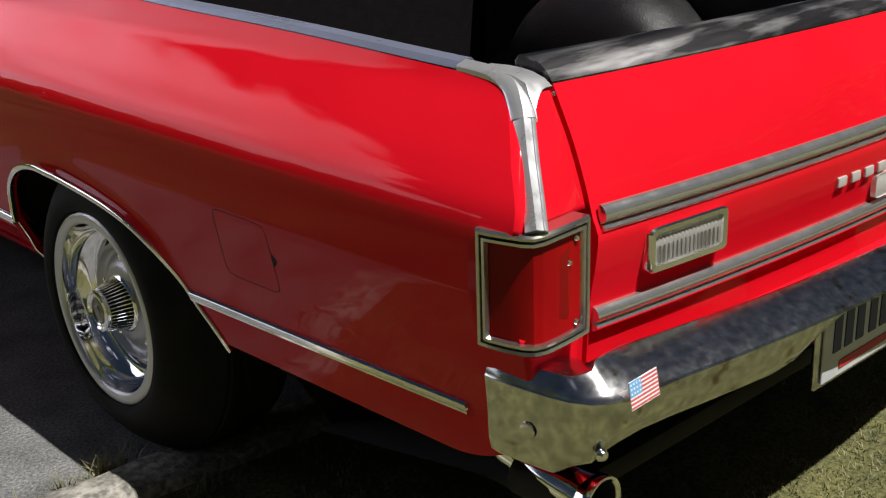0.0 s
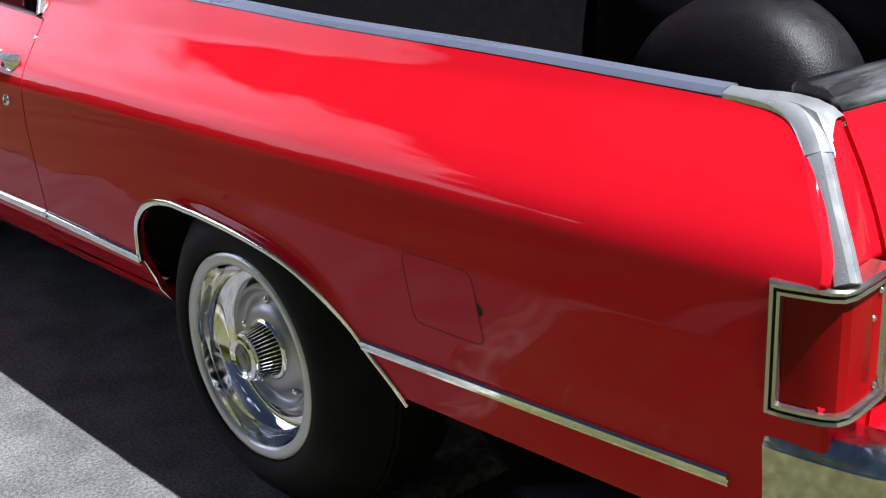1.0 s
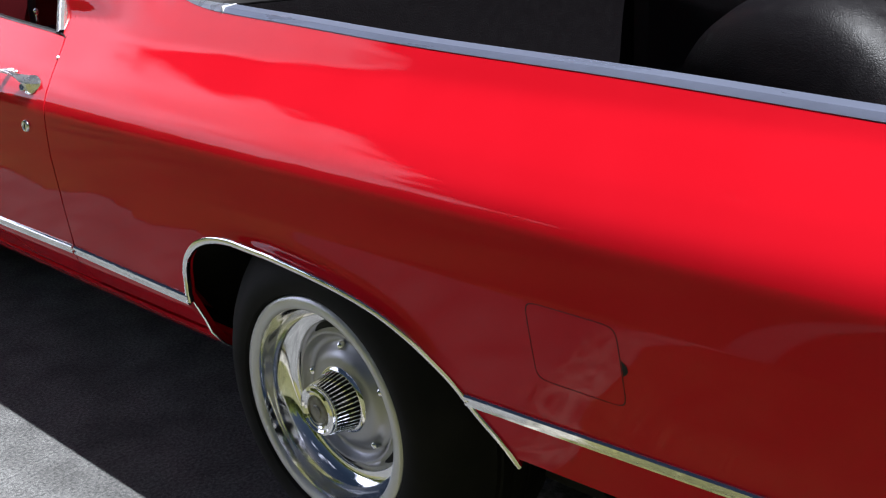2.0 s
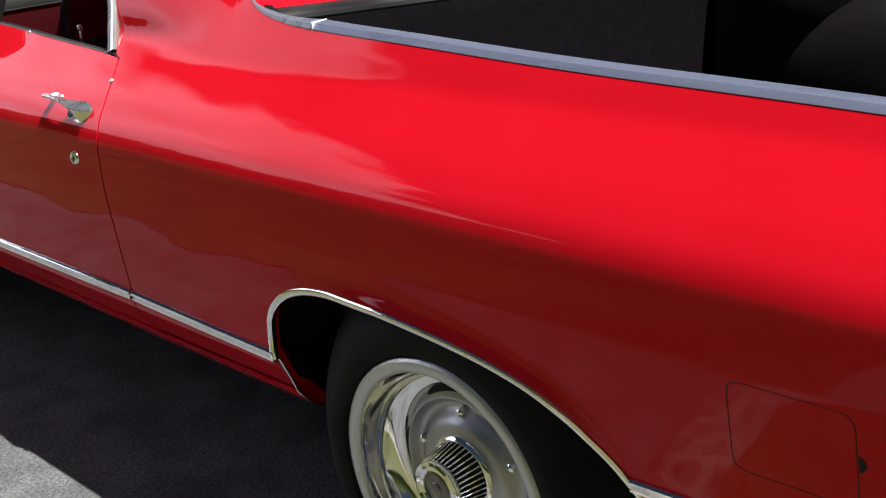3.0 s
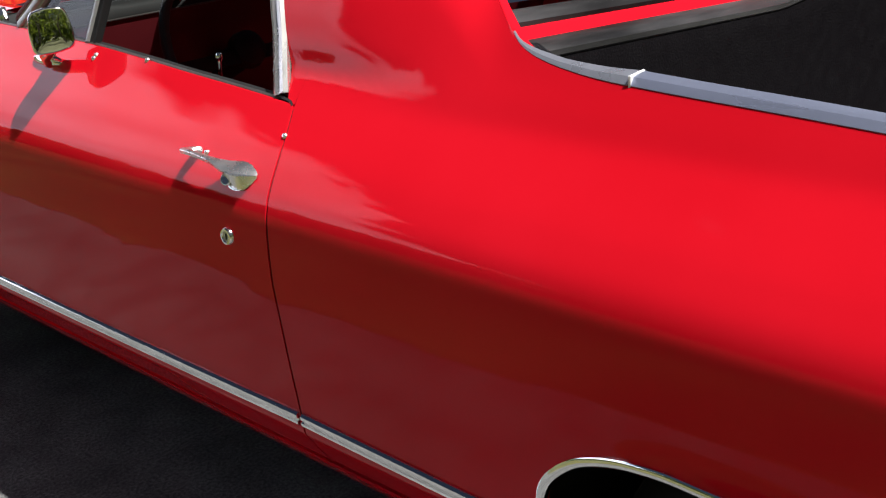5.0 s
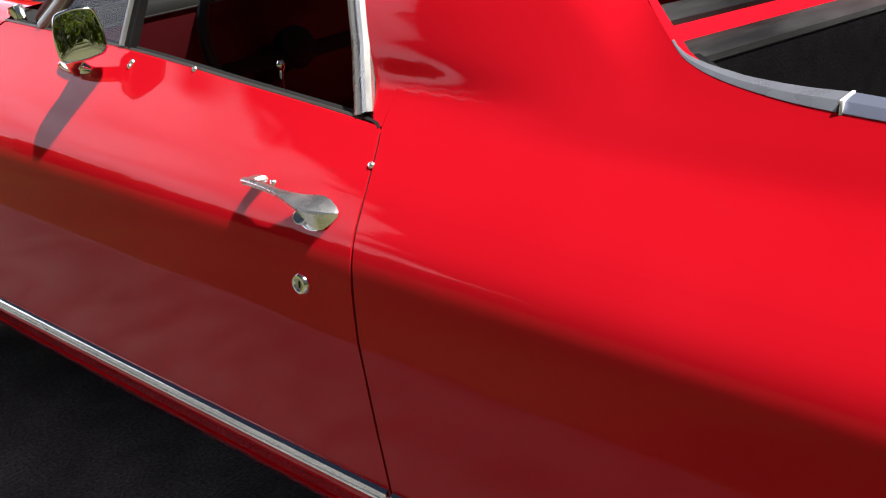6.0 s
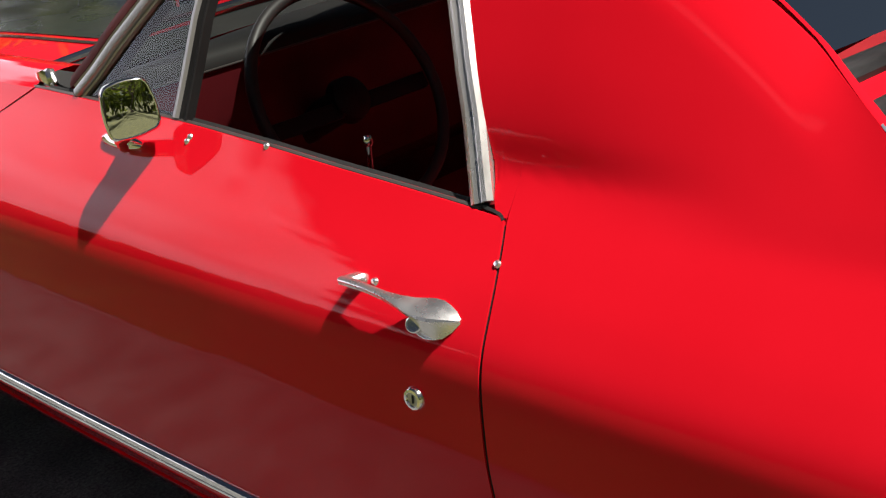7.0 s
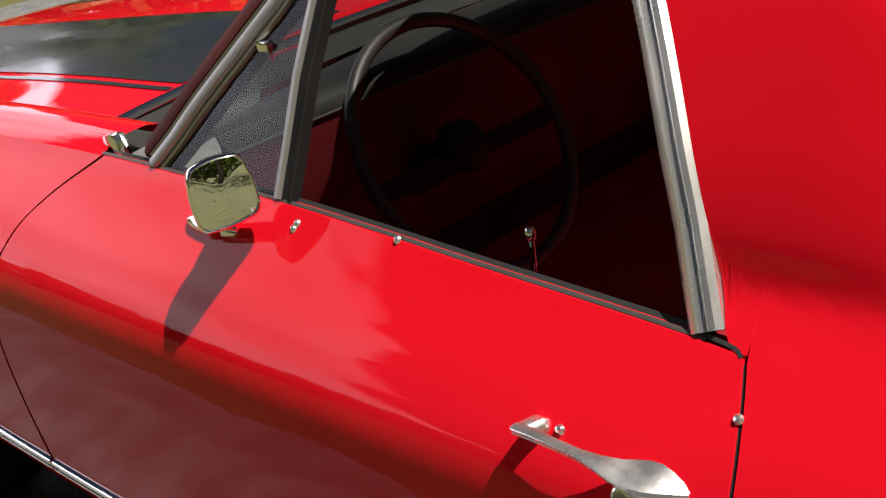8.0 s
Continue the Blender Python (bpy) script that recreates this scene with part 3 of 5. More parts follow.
def tail_strip(z, x0, x1, high, out):
    """A double-ribbed strip across the tailgate."""
    g = Geo()
    h = high / 2
    prof = [(-h, 0), (-h, out * 0.4), (-h * 0.88, out * 0.72), (-h * 0.68, out * 0.85), (-h * 0.50, out * 0.72), (-h * 0.42, out * 0.25), (-h * 0.26, out * 0.25), (-h * 0.18, out * 0.85), (0, out), (h * 0.3, out * 0.98), (h * 0.6, out * 0.82), (h * 0.85, out * 0.55), (h, out * 0.2), (h, 0)]
    path = [Vector((x, tail(x, z), z)) for x in spread(x0, x1, 50)]
    return g.sweep(path, [(Vector((0, 0, 1)), Vector((0, -1, 0.15)).normalized())] * 50, prof)


part("upper_strip", tail_strip(0.757, -0.772, 0.772, 0.040, 0.014), strip_metal, tailgate)
part("lower_strip", tail_strip(0.612, -0.776, 0.776, 0.036, 0.014), strip_metal, tailgate)


def reversing_lamp(sign):
    cx, z0, z1 = sign * 0.606, 0.657, 0.727
    y = tail(cx, 0.69)
    g = Geo()
    w, h = 0.083, 0.034
    ring_o, ring_i = [], []
    for k in range(32):
        a = 2 * math.pi * k / 32
        sx, sz = abs(math.cos(a)) ** 0.18 * math.copysign(1, math.cos(a)), abs(math.sin(a)) ** 0.18 * math.copysign(1, math.sin(a))
        ring_o.append((sx * w, sz * h))
        ring_i.append((sx * (w - 0.011), sz * (h - 0.010)))
    cz = (z0 + z1) / 2
    slope = (tail(cx + 0.05, 0.69) - tail(cx - 0.05, 0.69)) / 0.1
    at = lambda p, out: (cx + p[0], y + slope * p[0] - out, cz + p[1])
    g.grid([[at(p, -0.004) for p in ring_o], [at(p, 0.009) for p in ring_o], [at((p[0] * 0.97, p[1] * 0.93), 0.012) for p in ring_o], [at(p, 0.011) for p in ring_i], [at(p, 0.003) for p in ring_i]], wrap_j=True)
    lamp = part("reversing_lamp", g, chrome, tailgate, "rectangular chrome-framed clear lamp")
    ln = Geo()
    cols = 18
    rows = []
    for j in range(cols * 2 + 1):
        u = -1 + 2 * j / (cols * 2)
        bulge = 0.006 if j % 2 else 0.0
        rows.append([at((u * (w - 0.011), v * (h - 0.010)), 0.004 + bulge * (0.2 if v > 0.45 else 1)) for v in spread(-1, 1, 7)])
    ln.grid(rows)
    part("lens", ln, lens_clear, lamp, angle=20)
    rib = Geo()
    for j in range(15):
        u = -0.86 + 1.72 * j / 14
        (xa, ya, za), (xb, yb, zb) = at((u * (w - 0.012), -0.8 * (h - 0.010)), 0.0105), at((u * (w - 0.012), 0.25 * (h - 0.010)), 0.0105)
        rib.box(xa, ya, (za + zb) / 2, 0.0018, 0.003, zb - za, 0.0005)
    part("lens_ribs", rib, car_trim, lamp)


reversing_lamp(-1)
reversing_lamp(1)

rows = [[(x, tail(x, 0.52) + d, z) for x in spread(-0.80, 0.80, 40)] for d, z in ((0.004, 0.545), (-0.008, 0.535), (-0.045, 0.528), (-0.056, 0.520), (-0.058, 0.48), (-0.05, 0.45))]
part("rear_valance", Geo().grid(rows), paint, car, "red panel between the tailgate and the bumper")

# badge: plain chrome bars and blocks
for k in range(9):
    x = -0.212 + k * 0.042
    g = Geo().box(x, tail(x, 0.675) - 0.005, 0.692, 0.027, 0.006, 0.017, 0.0025)
    part("badge_bar", g, ring_metal, tailgate)
for x in (-0.068, 0.030):
    g = Geo().box(x, tail(x, 0.65) - 0.007, 0.658, 0.070, 0.010, 0.042, 0.010)
    part("badge_block", g, ring_metal, tailgate)

# chrome strips along the side
def side_strip(name, pts, profile, mat, parent, label=""):
    path, frames = side_frames(pts)
    return both(name, Geo().sweep(path, frames, profile), mat, parent, label)


MOULD = [(-0.0105, -0.001), (-0.0105, 0.003), (-0.0085, 0.0055), (-0.0035, 0.0062), (-0.0015, 0.0022), (0.0005, 0.0022), (0.0022, 0.0066), (0.0072, 0.0066), (0.0098, 0.0036), (0.0105, -0.001)]
side_strip("rear_moulding", [(y, lerp(0.463, 0.476, (-0.36 - y) / 0.7)) for y in spread(-0.362, -1.068, 40)], MOULD, chrome, q_left, "ribbed chrome side strip")
side_strip("mid_moulding", [(y, lerp(0.460, 0.469, (y - 0.34) / 0.44)) for y in spread(0.787, 0.346, 30)], MOULD, chrome, q_left)
side_strip("door_moulding", [(y, lerp(0.469, 0.463, (y - 0.79) / 1.2)) for y in spread(2.000, 0.795, 50)], MOULD, chrome, door_l)
side_strip("wing_moulding", [(y, 0.463) for y in spread(2.53, 2.008, 30)], MOULD, chrome, car)
LIP = [(-0.0058, -0.006), (-0.0058, 0.0025), (-0.0025, 0.005), (0.003, 0.005), (0.0064, 0.0025), (0.0064, -0.002)]
lip_pts = [(0.348, z) for z in spread(0.455, 0.465, 2)] + [(float(y), arch_z(float(y))) for y in np.r_[np.linspace(0.350, 0.26, 24), np.linspace(0.25, -0.452, 70)]]
side_strip("arch_lip", lip_pts, LIP, chrome, q_left, "chrome wheel arch lip")

# bed rails
def rail_rows(y0, y1, n):
    out = []
    for y in spread(y0, y1, n):
        z, x = rail_z(y), side(y, rail_z(y))
        s = 1.0 if y < 0.31 else max(0.12, 1 - 0.45 * min(1.0, (y - 0.31) / 0.10) - 0.5 * max(0.0, (y - 0.41) / 0.078) ** 1.6)
        out.append([(x + dx * s, y, z + dz * s) for dx, dz in ((0.001, -0.001), (-0.0005, 0.001), (0.0045, 0.0075), (0.0065, 0.0095), (0.009, 0.0098), (0.031, 0.011), (0.035, 0.008), (0.036, -0.02), (0.01, -0.02))])
    return out


def rail(name, y0, y1, n, mat, label):
    rows = rail_rows(y0, y1, n)
    g = Geo().grid(rows, wrap_j=True)
    g.add(rows[0], [tuple(range(9))]).add(rows[-1], [tuple(reversed(range(9)))])
    both(name, g, mat, car, label)


rail("bed_rail", -0.998, 0.306, 60, satin, "satin aluminium bed rail")
rail("rail_front_end", 0.309, 0.488, 34, rail_bright, "satin curved rail end")
both("rail_joint", Geo().box(side(0.307, rail_z(0.307)) + 0.017, 0.3075, rail_z(0.307) + 0.0045, 0.036, 0.0035, 0.0145, 0.001, pose(0, 0, 0, 0, 0, 8)), white_joint, car, "pale joint cover on the rail")
# rail corner that runs down to the tail lamp
corner = [(-0.818, -1.000, 0.9485), (-0.819, -1.030, 0.9475), (-0.820, -1.060, 0.945), (-0.823, -1.084, 0.9405), (-0.829, -1.104, 0.932), (-0.838, -1.121, 0.919), (-0.848, -1.136, 0.902), (-0.863, -1.154, 0.877), (-0.880, -1.175, 0.846), (-0.899, -1.200, 0.810), (-0.914, -1.219, 0.780)]
arc = np.concatenate([[0], np.cumsum([(Vector(q) - Vector(p)).length for p, q in zip(corner, corner[1:])])])
along = [curve(list(arc), [p[k] for p in corner]) for k in range(3)]
pts, frames = [], []
for d in spread(0, float(arc[-1]), 60):
    pts.append(Vector([f(d) for f in along]))
for i, p in enumerate(pts):
    t = (pts[min(i + 1, len(pts) - 1)] - pts[max(i - 1, 0)]).normalized()
    k = min(1.0, max(0.0, (i - 8) / 22))
    k = k * k * (3 - 2 * k)
    o = Vector((lerp(0, -0.62, k), lerp(0, -0.58, k), lerp(1.0, 0.53, k)))
    o = (o - t * o.dot(t)).normalized()
    frames.append((o.cross(t).normalized(), o))
both("rail_corner", Geo().sweep(pts[:31], frames[:31], [(-0.0178, -0.012), (-0.0175, -0.001), (-0.015, 0.002), (-0.002, 0.0062), (0.0005, 0.0070), (0.003, 0.0060), (0.0150, 0.0015), (0.0172, -0.001), (0.0175, -0.012)]), corner_metal, car, "worn satin rail corner")
both("corner_strip", Geo().sweep(pts[30:], frames[30:], [(-0.0150, -0.010), (-0.0148, -0.001), (-0.0135, 0.0008), (-0.002, 0.0058), (0.0, 0.0070), (0.002, 0.0058), (0.0090, 0.0020), (0.0105, 0.0024), (0.0140, 0.0005), (0.0148, -0.001), (0.0150, -0.010)]), corner_metal, car, "ribbed satin corner strip")
web = Geo()
rows = []
for u in spread(0, 1, 9):
    low = lerp(0.895, 0.930, min(1.0, u * 1.5) ** 0.55)
    arch_part = [(-1.02, 0.947), (-1.05, 0.9485), (-1.075, 0.948), (-1.098, 0.9450), (-1.119, 0.9385)]
    x = lerp(-0.826, -0.788, u)
    foot = lerp(-0.842, -0.788, u)
    yl = -1.127 - (0.938 - low) * 0.66
    rows.append([(x, y, z) for y, z in arch_part] + [(lerp(x, foot, 0.5), lerp(-1.122, yl, 0.5), lerp(0.936, low, 0.5)), (foot, yl, low), (foot, yl + 0.008, low - 0.002), (x, -1.09, 0.920), (x, -1.02, 0.935)])
web.grid(rows, wrap_j=True).add(rows[0], [tuple(range(10))]).add(rows[-1], [tuple(reversed(range(10)))])
both("corner_web", web, corner_metal, car, "dull metal web beside the rail corner")
part("gate_bolt", Geo().turned([(0.0, 0.004), (0.003, 0.0032), (0.0048, 0.0)], pose(-0.782, -1.128, 0.918, 70, 0, -20), 12), chrome, tailgate)

# load bed
def bed_wall():
    g = Geo()
    rows = [[(side(y, rail_z(y)) + 0.012, y, rail_z(y) - 0.006), (side(y, rail_z(y)) + 0.038, y, rail_z(y) - 0.010), (side(y, rail_z(y)) + 0.05, y, rail_z(y) - 0.03), (-0.735, y, 0.90), (-0.725, y, 0.70), (-0.72, y, 0.50)] for y in spread(-1.10, 0.478, 30)]
    return g.grid(rows)


both("bed_wall", bed_wall(), liner, car, "black textured bed side")
g = Geo()
rows = [[(x, y, 0.50 + (0.012 if j % 2 else 0.0)) for j, x in enumerate(spread(-0.74, 0.74, 31))] for y in spread(-1.14, 0.54, 4)]
g.grid(rows)
part("bed_floor", g, liner, car, "black ribbed load floor")
house = Geo()
prof = [(0.0, 0.255), (0.12, 0.25), (0.24, 0.235), (0.31, 0.205), (0.345, 0.16), (0.36, 0.09), (0.365, 0.0)]
rows = [[(-0.735 + d, -0.05 + r * math.cos(a), 0.50 + r * math.sin(a)) for r, d in prof] for a in spread(0, math.pi, 33)]
house.grid(rows)
both("wheelhouse", house, liner, car, "domed black wheelhouse")
def edge_a(x):
    return 0.590, 0.992 - 0.06 * (0.765 - abs(x))


def edge_b(x):
    return 0.606, 1.009 - 0.06 * (0.765 - abs(x))


g, g2, g3, g4 = Geo(), Geo(), Geo(), Geo()
rows, rows2, rows3, rows4 = [], [], [], []
for x in spread(-0.775, 0.775, 50):
    (ya, za), (yb, zb) = edge_a(x), edge_b(x)
    rows.append([(x, ya - 0.034, za - 0.012), (x, ya - 0.036, za - 0.022), (x, ya - 0.03, za - 0.06), (x, ya - 0.02, 0.50)])
    rows2.append([(x, ya - 0.034, za - 0.024), (x, ya - 0.038, za - 0.019), (x, ya - 0.036, za - 0.012), (x, ya - 0.022, za - 0.004), (x, ya - 0.004, za + 0.001), (x, ya + 0.002, za - 0.006)])
    rows3.append([(x, ya - 0.004, za - 0.003), (x, ya + 0.004, za + 0.003), (x, lerp(ya, yb, 0.5), lerp(za, zb, 0.5) + 0.004), (x, yb, zb), (x, yb + 0.03, zb + 0.004)])
    rows4.append([(x * 0.985, yb - 0.002, zb - 0.004), (x * 0.985, yb - 0.003, zb + 0.005), (x * 0.98, yb + 0.002, zb + 0.012), (x * 0.975, yb + 0.009, zb + 0.018), (x * 0.97, yb + 0.020, zb + 0.019), (x * 0.97, yb + 0.026, zb + 0.01)])
bed_front = part("bed_front", g.grid(rows), liner, car, "black front wall of the load bed")
part("front_rail", g2.grid(rows2), dull_metal, bed_front, "scuffed dark metal edge")
part("cab_ledge", g3.grid(rows3), paint, car)
part("rear_window_strip", g4.grid(rows4), dull_metal, car, "dull metal strip under the rear window")
g = Geo()
rows = [[(x, edge_b(x)[0] + 0.03 + 0.27 * v, lerp(edge_b(x)[1] + 0.028, 1.31, v)) for x in spread(0.735 - 0.13 * v, -0.735 + 0.13 * v, 30)] for v in spread(0, 1, 8)]
part("rear_window", g.grid(rows), glass, car)

# roof and pillars
g = Geo()
rows = []
for u in spread(0, 1, 24):
    zc = 1.385 - 0.035 * (2 * u - 0.9) ** 2
    rows.append([(x, lerp(0.90 + 0.06 * (x / 0.675) ** 2, 1.345 + 0.20 * (1 - (x / 0.675) ** 2), u), zc - 0.045 * abs(x / 0.675) ** 2.6) for x in spread(-0.675, 0.675, 25)])
g.grid(rows)
headlining = Geo().grid([[(x, y, z - 0.03) for x, y, z in r] for r in rows])
part("roof", g, paint, car)
part("headlining", headlining, oxblood, car)

# dark rubber in the door gaps
for name, seam, shift, z0, z1 in (("front_door_seal", seam_y, -0.001, 0.39, 0.938), ("rear_door_seal", rear_seam, 0.002, 0.39, 0.908)):
    path, frames = side_frames([(seam(z) + shift, z) for z in spread(z0, z1, 40)])
    both(name, Geo().sweep(path, frames, [(-0.0042, -0.010), (-0.0042, -0.0022), (0.0042, -0.0022), (0.0042, -0.010)]), gap, car)
# side windows: chrome frame, glass, quarter light
def upright(y, z):
    """The plane of the side windows, which runs straight down to the door's top."""
    return side(y, z) if z >= 1.0 else lerp(side(y, 0.922), side(y, 1.0), (z - 0.922) / 0.078)


def glass_pt(y, z, inset=0.012):
    return Vector((upright(y, z) + inset, y, z))


def strip_along(pts, out, profile):
    """A strip along 3D points, with its face towards out."""
    pts = [Vector(p) for p in pts]
    frames = []
    for i, p in enumerate(pts):
        t = (pts[min(i + 1, len(pts) - 1)] - pts[max(i - 1, 0)]).normalized()
        o = Vector(out)
        o = (o - t * o.dot(t)).normalized()
        frames.append((o.cross(t).normalized(), o))
    return Geo().sweep(pts, frames, profile)


OUT = (-0.85, 0, 0.5)
zs = spread(0.919, 1.33, 24)
frame_y = curve([0.915, 0.9235, 1.016, 1.109, 1.151, 1.335], [0.872, 0.8755, 0.912, 0.9505, 0.970, 1.063])
both("window_frame", strip_along([(upright(frame_y(z), z) + 0.004, frame_y(z), z) for z in zs], OUT, [(-0.0165, -0.012), (-0.0165, 0.004), (-0.0115, 0.009), (-0.006, 0.009), (-0.0035, 0.0065), (0.001, 0.0065), (0.0045, 0.008), (0.0115, 0.005), (0.0165, -0.002), (0.0165, -0.012)]), frame_metal, car, "ribbed chrome window frame")
g = Geo()
rows = [[glass_pt(lerp(lerp(1.411, 1.355, (z - 0.93) / 0.40), lerp(1.690, 1.295, (z - 0.93) / 0.40), u), z, 0.016) for u in spread(1, 0, 8)] for z in spread(0.93, 1.325, 10)]
both("quarter_light_glass", g.grid(rows), glass, car)
g = Geo()
rows = [[glass_pt(lerp(frame_y(z), lerp(1.70, 1.285, (z - 0.905) / 0.42), u), z, 0.020) for u in spread(1, 0, 16)] for z in spread(0.905, 1.325, 16)]
part("side_glass", g.grid(rows).mirrored(), glass, car)  # the left one is wound down
# belt weatherstrip along the door's top edge
pts = [(side(y, belt_z(y)) + 0.004, y, belt_z(y) + 0.001) for y in spread(0.872, 1.80, 40)]
both("belt_strip", strip_along(pts, (-0.6, 0, 0.8), [(-0.0025, -0.01), (-0.0025, 0.0008), (-0.0006, 0.0015), (0.0018, 0.001), (0.0028, -0.001), (0.0028, -0.01)]), belt_metal, car, "thin dull metal strip along the door's top")
pts = [(side(y, belt_z(y)) + 0.011, y, belt_z(y) + 0.001) for y in spread(0.872, 1.80, 40)]
both("window_gasket", strip_along(pts, (-0.6, 0, 0.8), [(-0.005, -0.012), (-0.005, -0.001), (0.0005, -0.001), (0.002, 0.0005), (0.004, 0.0), (0.006, -0.012)]), gap, car)
# rear end of the belt: dark notch at the door's corner
pts = [(0.884, 0.9205), (0.866, 0.9185), (0.852, 0.9170), (0.843, 0.9150), (0.8385, 0.911)]
for step in range(3):
    pts = [pts[0]] + [(lerp(a[0], b[0], u), lerp(a[1], b[1], u)) for a, b in zip(pts, pts[1:]) for u in (0.25, 0.75)] + [pts[-1]]
both("belt_end", strip_along([on_side(y, z) for y, z in pts], (-0.7, 0, 0.7), [(-0.0022, -0.012), (-0.0018, 0.0002), (0.0018, 0.0002), (0.0022, -0.012)]), gap, car)
vent = [(upright(y, z) + 0.009, y, z) for y, z in ((1.411, 0.9455), (1.410, 0.96), (1.407, 1.0), (1.399, 1.07), (1.388, 1.14), (1.352, 1.32))]
both("quarter_light_bar", strip_along(vent, OUT, [(0.002, -0.012), (0.002, 0.002), (0.0045, 0.0055), (0.0085, 0.0050), (0.0125, 0.0035), (0.015, -0.003), (0.015, -0.012)]), pillar_metal, car, "metal quarter light divider")
both("glass_channel", strip_along(vent, OUT, [(-0.015, -0.012), (-0.015, 0.001), (-0.0135, 0.0025), (-0.011, 0.001), (-0.003, -0.001), (0.0015, 0.001), (0.0015, -0.012)]), rubber, car, "dark rubber channel for the side glass")
# windscreen pillar: chrome moulding outside, red post behind, its shade put into maroon colour
pil = [(upright(y, z) + 0.013, y, z) for y, z in ((1.672, 0.954), (1.636, 0.985), (1.588, 1.03), (1.530, 1.08), (1.462, 1.14), (1.370, 1.235), (1.290, 1.325))]
both("pillar_moulding", strip_along(pil, (-0.9, 0.1, 0.4), [(-0.017, -0.012), (-0.017, 0.001), (-0.0145, 0.003), (-0.0125, 0.000), (-0.010, -0.001), (-0.008, 0.006), (-0.002, 0.009), (0.004, 0.008), (0.006, 0.003), (0.009, 0.002), (0.012, 0.006), (0.017, 0.000), (0.017, -0.012)]), pillar_metal, car, "ribbed grey metal pillar moulding")
both("pillar_post", strip_along([(x + 0.014, y + 0.034, z + 0.006) for x, y, z in pil], (-0.75, 0.55, 0.3), [(-0.010, -0.012), (-0.010, 0.003), (-0.004, 0.006), (0.016, 0.006), (0.022, 0.002), (0.022, -0.012)]), post_shade, car, "red windscreen post with its shade in the maroon colour")
both("screen_moulding", strip_along([(x + 0.052, y + 0.040, z + 0.006) for x, y, z in pil], (-0.5, 0.8, 0.3), [(-0.010, -0.01), (-0.008, 0.008), (0.008, 0.008), (0.010, -0.01)]), chrome, car)
# quarter light frame: lower rubber edge and front seal
both("quarter_light_seal", strip_along([(x + 0.012, y - 0.022, z + 0.002) for x, y, z in pil], OUT, [(-0.010, -0.012), (-0.010, 0.004), (0.010, 0.004), (0.010, -0.012)]), gap, car)
both("quarter_light_catch", Geo().box(-0.768, 1.475, 1.095, 0.010, 0.020, 0.012, 0.003).box(-0.761, 1.478, 1.085, 0.006, 0.008, 0.018, 0.002), chrome, car)
g = Geo()
rows = []
for v in spread(0, 1, 10):
    xw = lerp(0.785, 0.615, v)
    rows.append([(x, lerp(1.765, 1.335, v) + 0.20 * (1 - (x / xw) ** 2), lerp(0.915, 1.325, v)) for x in spread(-xw, xw, 24)])
part("windscreen", g.grid(rows), glass, car)

# bonnet and cowl
g = Geo()
rows = []
for v in spread(0, 1, 40):
    y = lerp(2.06, 3.70, v)
    edge = 0.735 - 0.05 * v
    row = []
    for x in spread(-edge, edge, 49):
        dome = 0.010 * max(0.0, 1 - (abs(x) / 0.30) ** 4) * (1 - v) ** 0.5 if abs(x) < 0.30 else 0
        row.append((x, y - 0.10 * (x / edge) ** 2 * (1 - v) + 0.04 * (1 - (x / edge) ** 2) * v, 0.946 + 0.010 * (1 - (x / edge) ** 2) - 0.09 * v ** 1.4 + dome + 0.0045 * noise.noise((x * 3.2, y * 2.6, 4.0))))
    rows.append(row)
g.grid(rows).rim(rows, (0, 0, -0.02))
bonnet = part("bonnet", g, paint, car, "glossy red bonnet with a raised centre")
g = Geo()
rows = [[(x, 1.965 - 0.10 * (x / 0.735) ** 2 + 0.095 * v, 0.920 + 0.014 * v) for x in spread(-0.76, 0.76, 31)] for v in spread(0, 1, 5)]
part("cowl", g.grid(rows), dark, car, "dark cowl below the windscreen")
g = Geo()
pts = [(x, 2.052 - 0.10 * (x / 0.735) ** 2, 0.944 + 0.010 * (1 - (x / 0.735) ** 2)) for x in spread(-0.735, 0.735, 40)]
part("bonnet_trim", strip_along(pts, (0, -0.5, 0.8), [(-0.006, -0.006), (-0.005, 0.002), (0.0, 0.004), (0.005, 0.002), (0.006, -0.006)]), chrome, bonnet, "chrome bonnet edge trim")
for sx in (-1, 1):
    part("cowl_corner", Geo().box(sx * 0.806, 1.793, 0.955, 0.020, 0.056, 0.040, 0.009, pose(0, 0, 0, -12, 0, sx * 10)), chrome, car, "small bright end piece of the cowl")
for sx in (-1, 1):
    for a, b in ((0.15, 0.545), (0.565, 0.58)):
        rows = []
        for v in spread(0, 1, 40):
            row = []
            for u in spread(0, 1, 14):
                x, edge = sx * lerp(a, b, u), 0.735 - 0.05 * v
                y = lerp(2.06, 3.70, v)
                dome = 0.010 * max(0.0, 1 - (abs(x) / 0.30) ** 4) * (1 - v) ** 0.5 if abs(x) < 0.30 else 0
                row.append((x, lerp(2.075, 3.69, v) - 0.10 * (x / edge) ** 2 * (1 - v) + 0.04 * (1 - (x / edge) ** 2) * v, 0.9475 + 0.010 * (1 - (x / edge) ** 2) - 0.09 * v ** 1.4 + dome + 0.0045 * noise.noise((x * 3.2, y * 2.6, 4.0))))
            rows.append(row if sx < 0 else row[::-1])
        part("bonnet_stripe", Geo().grid(rows), stripe_black, bonnet, "gloss black bonnet stripe")
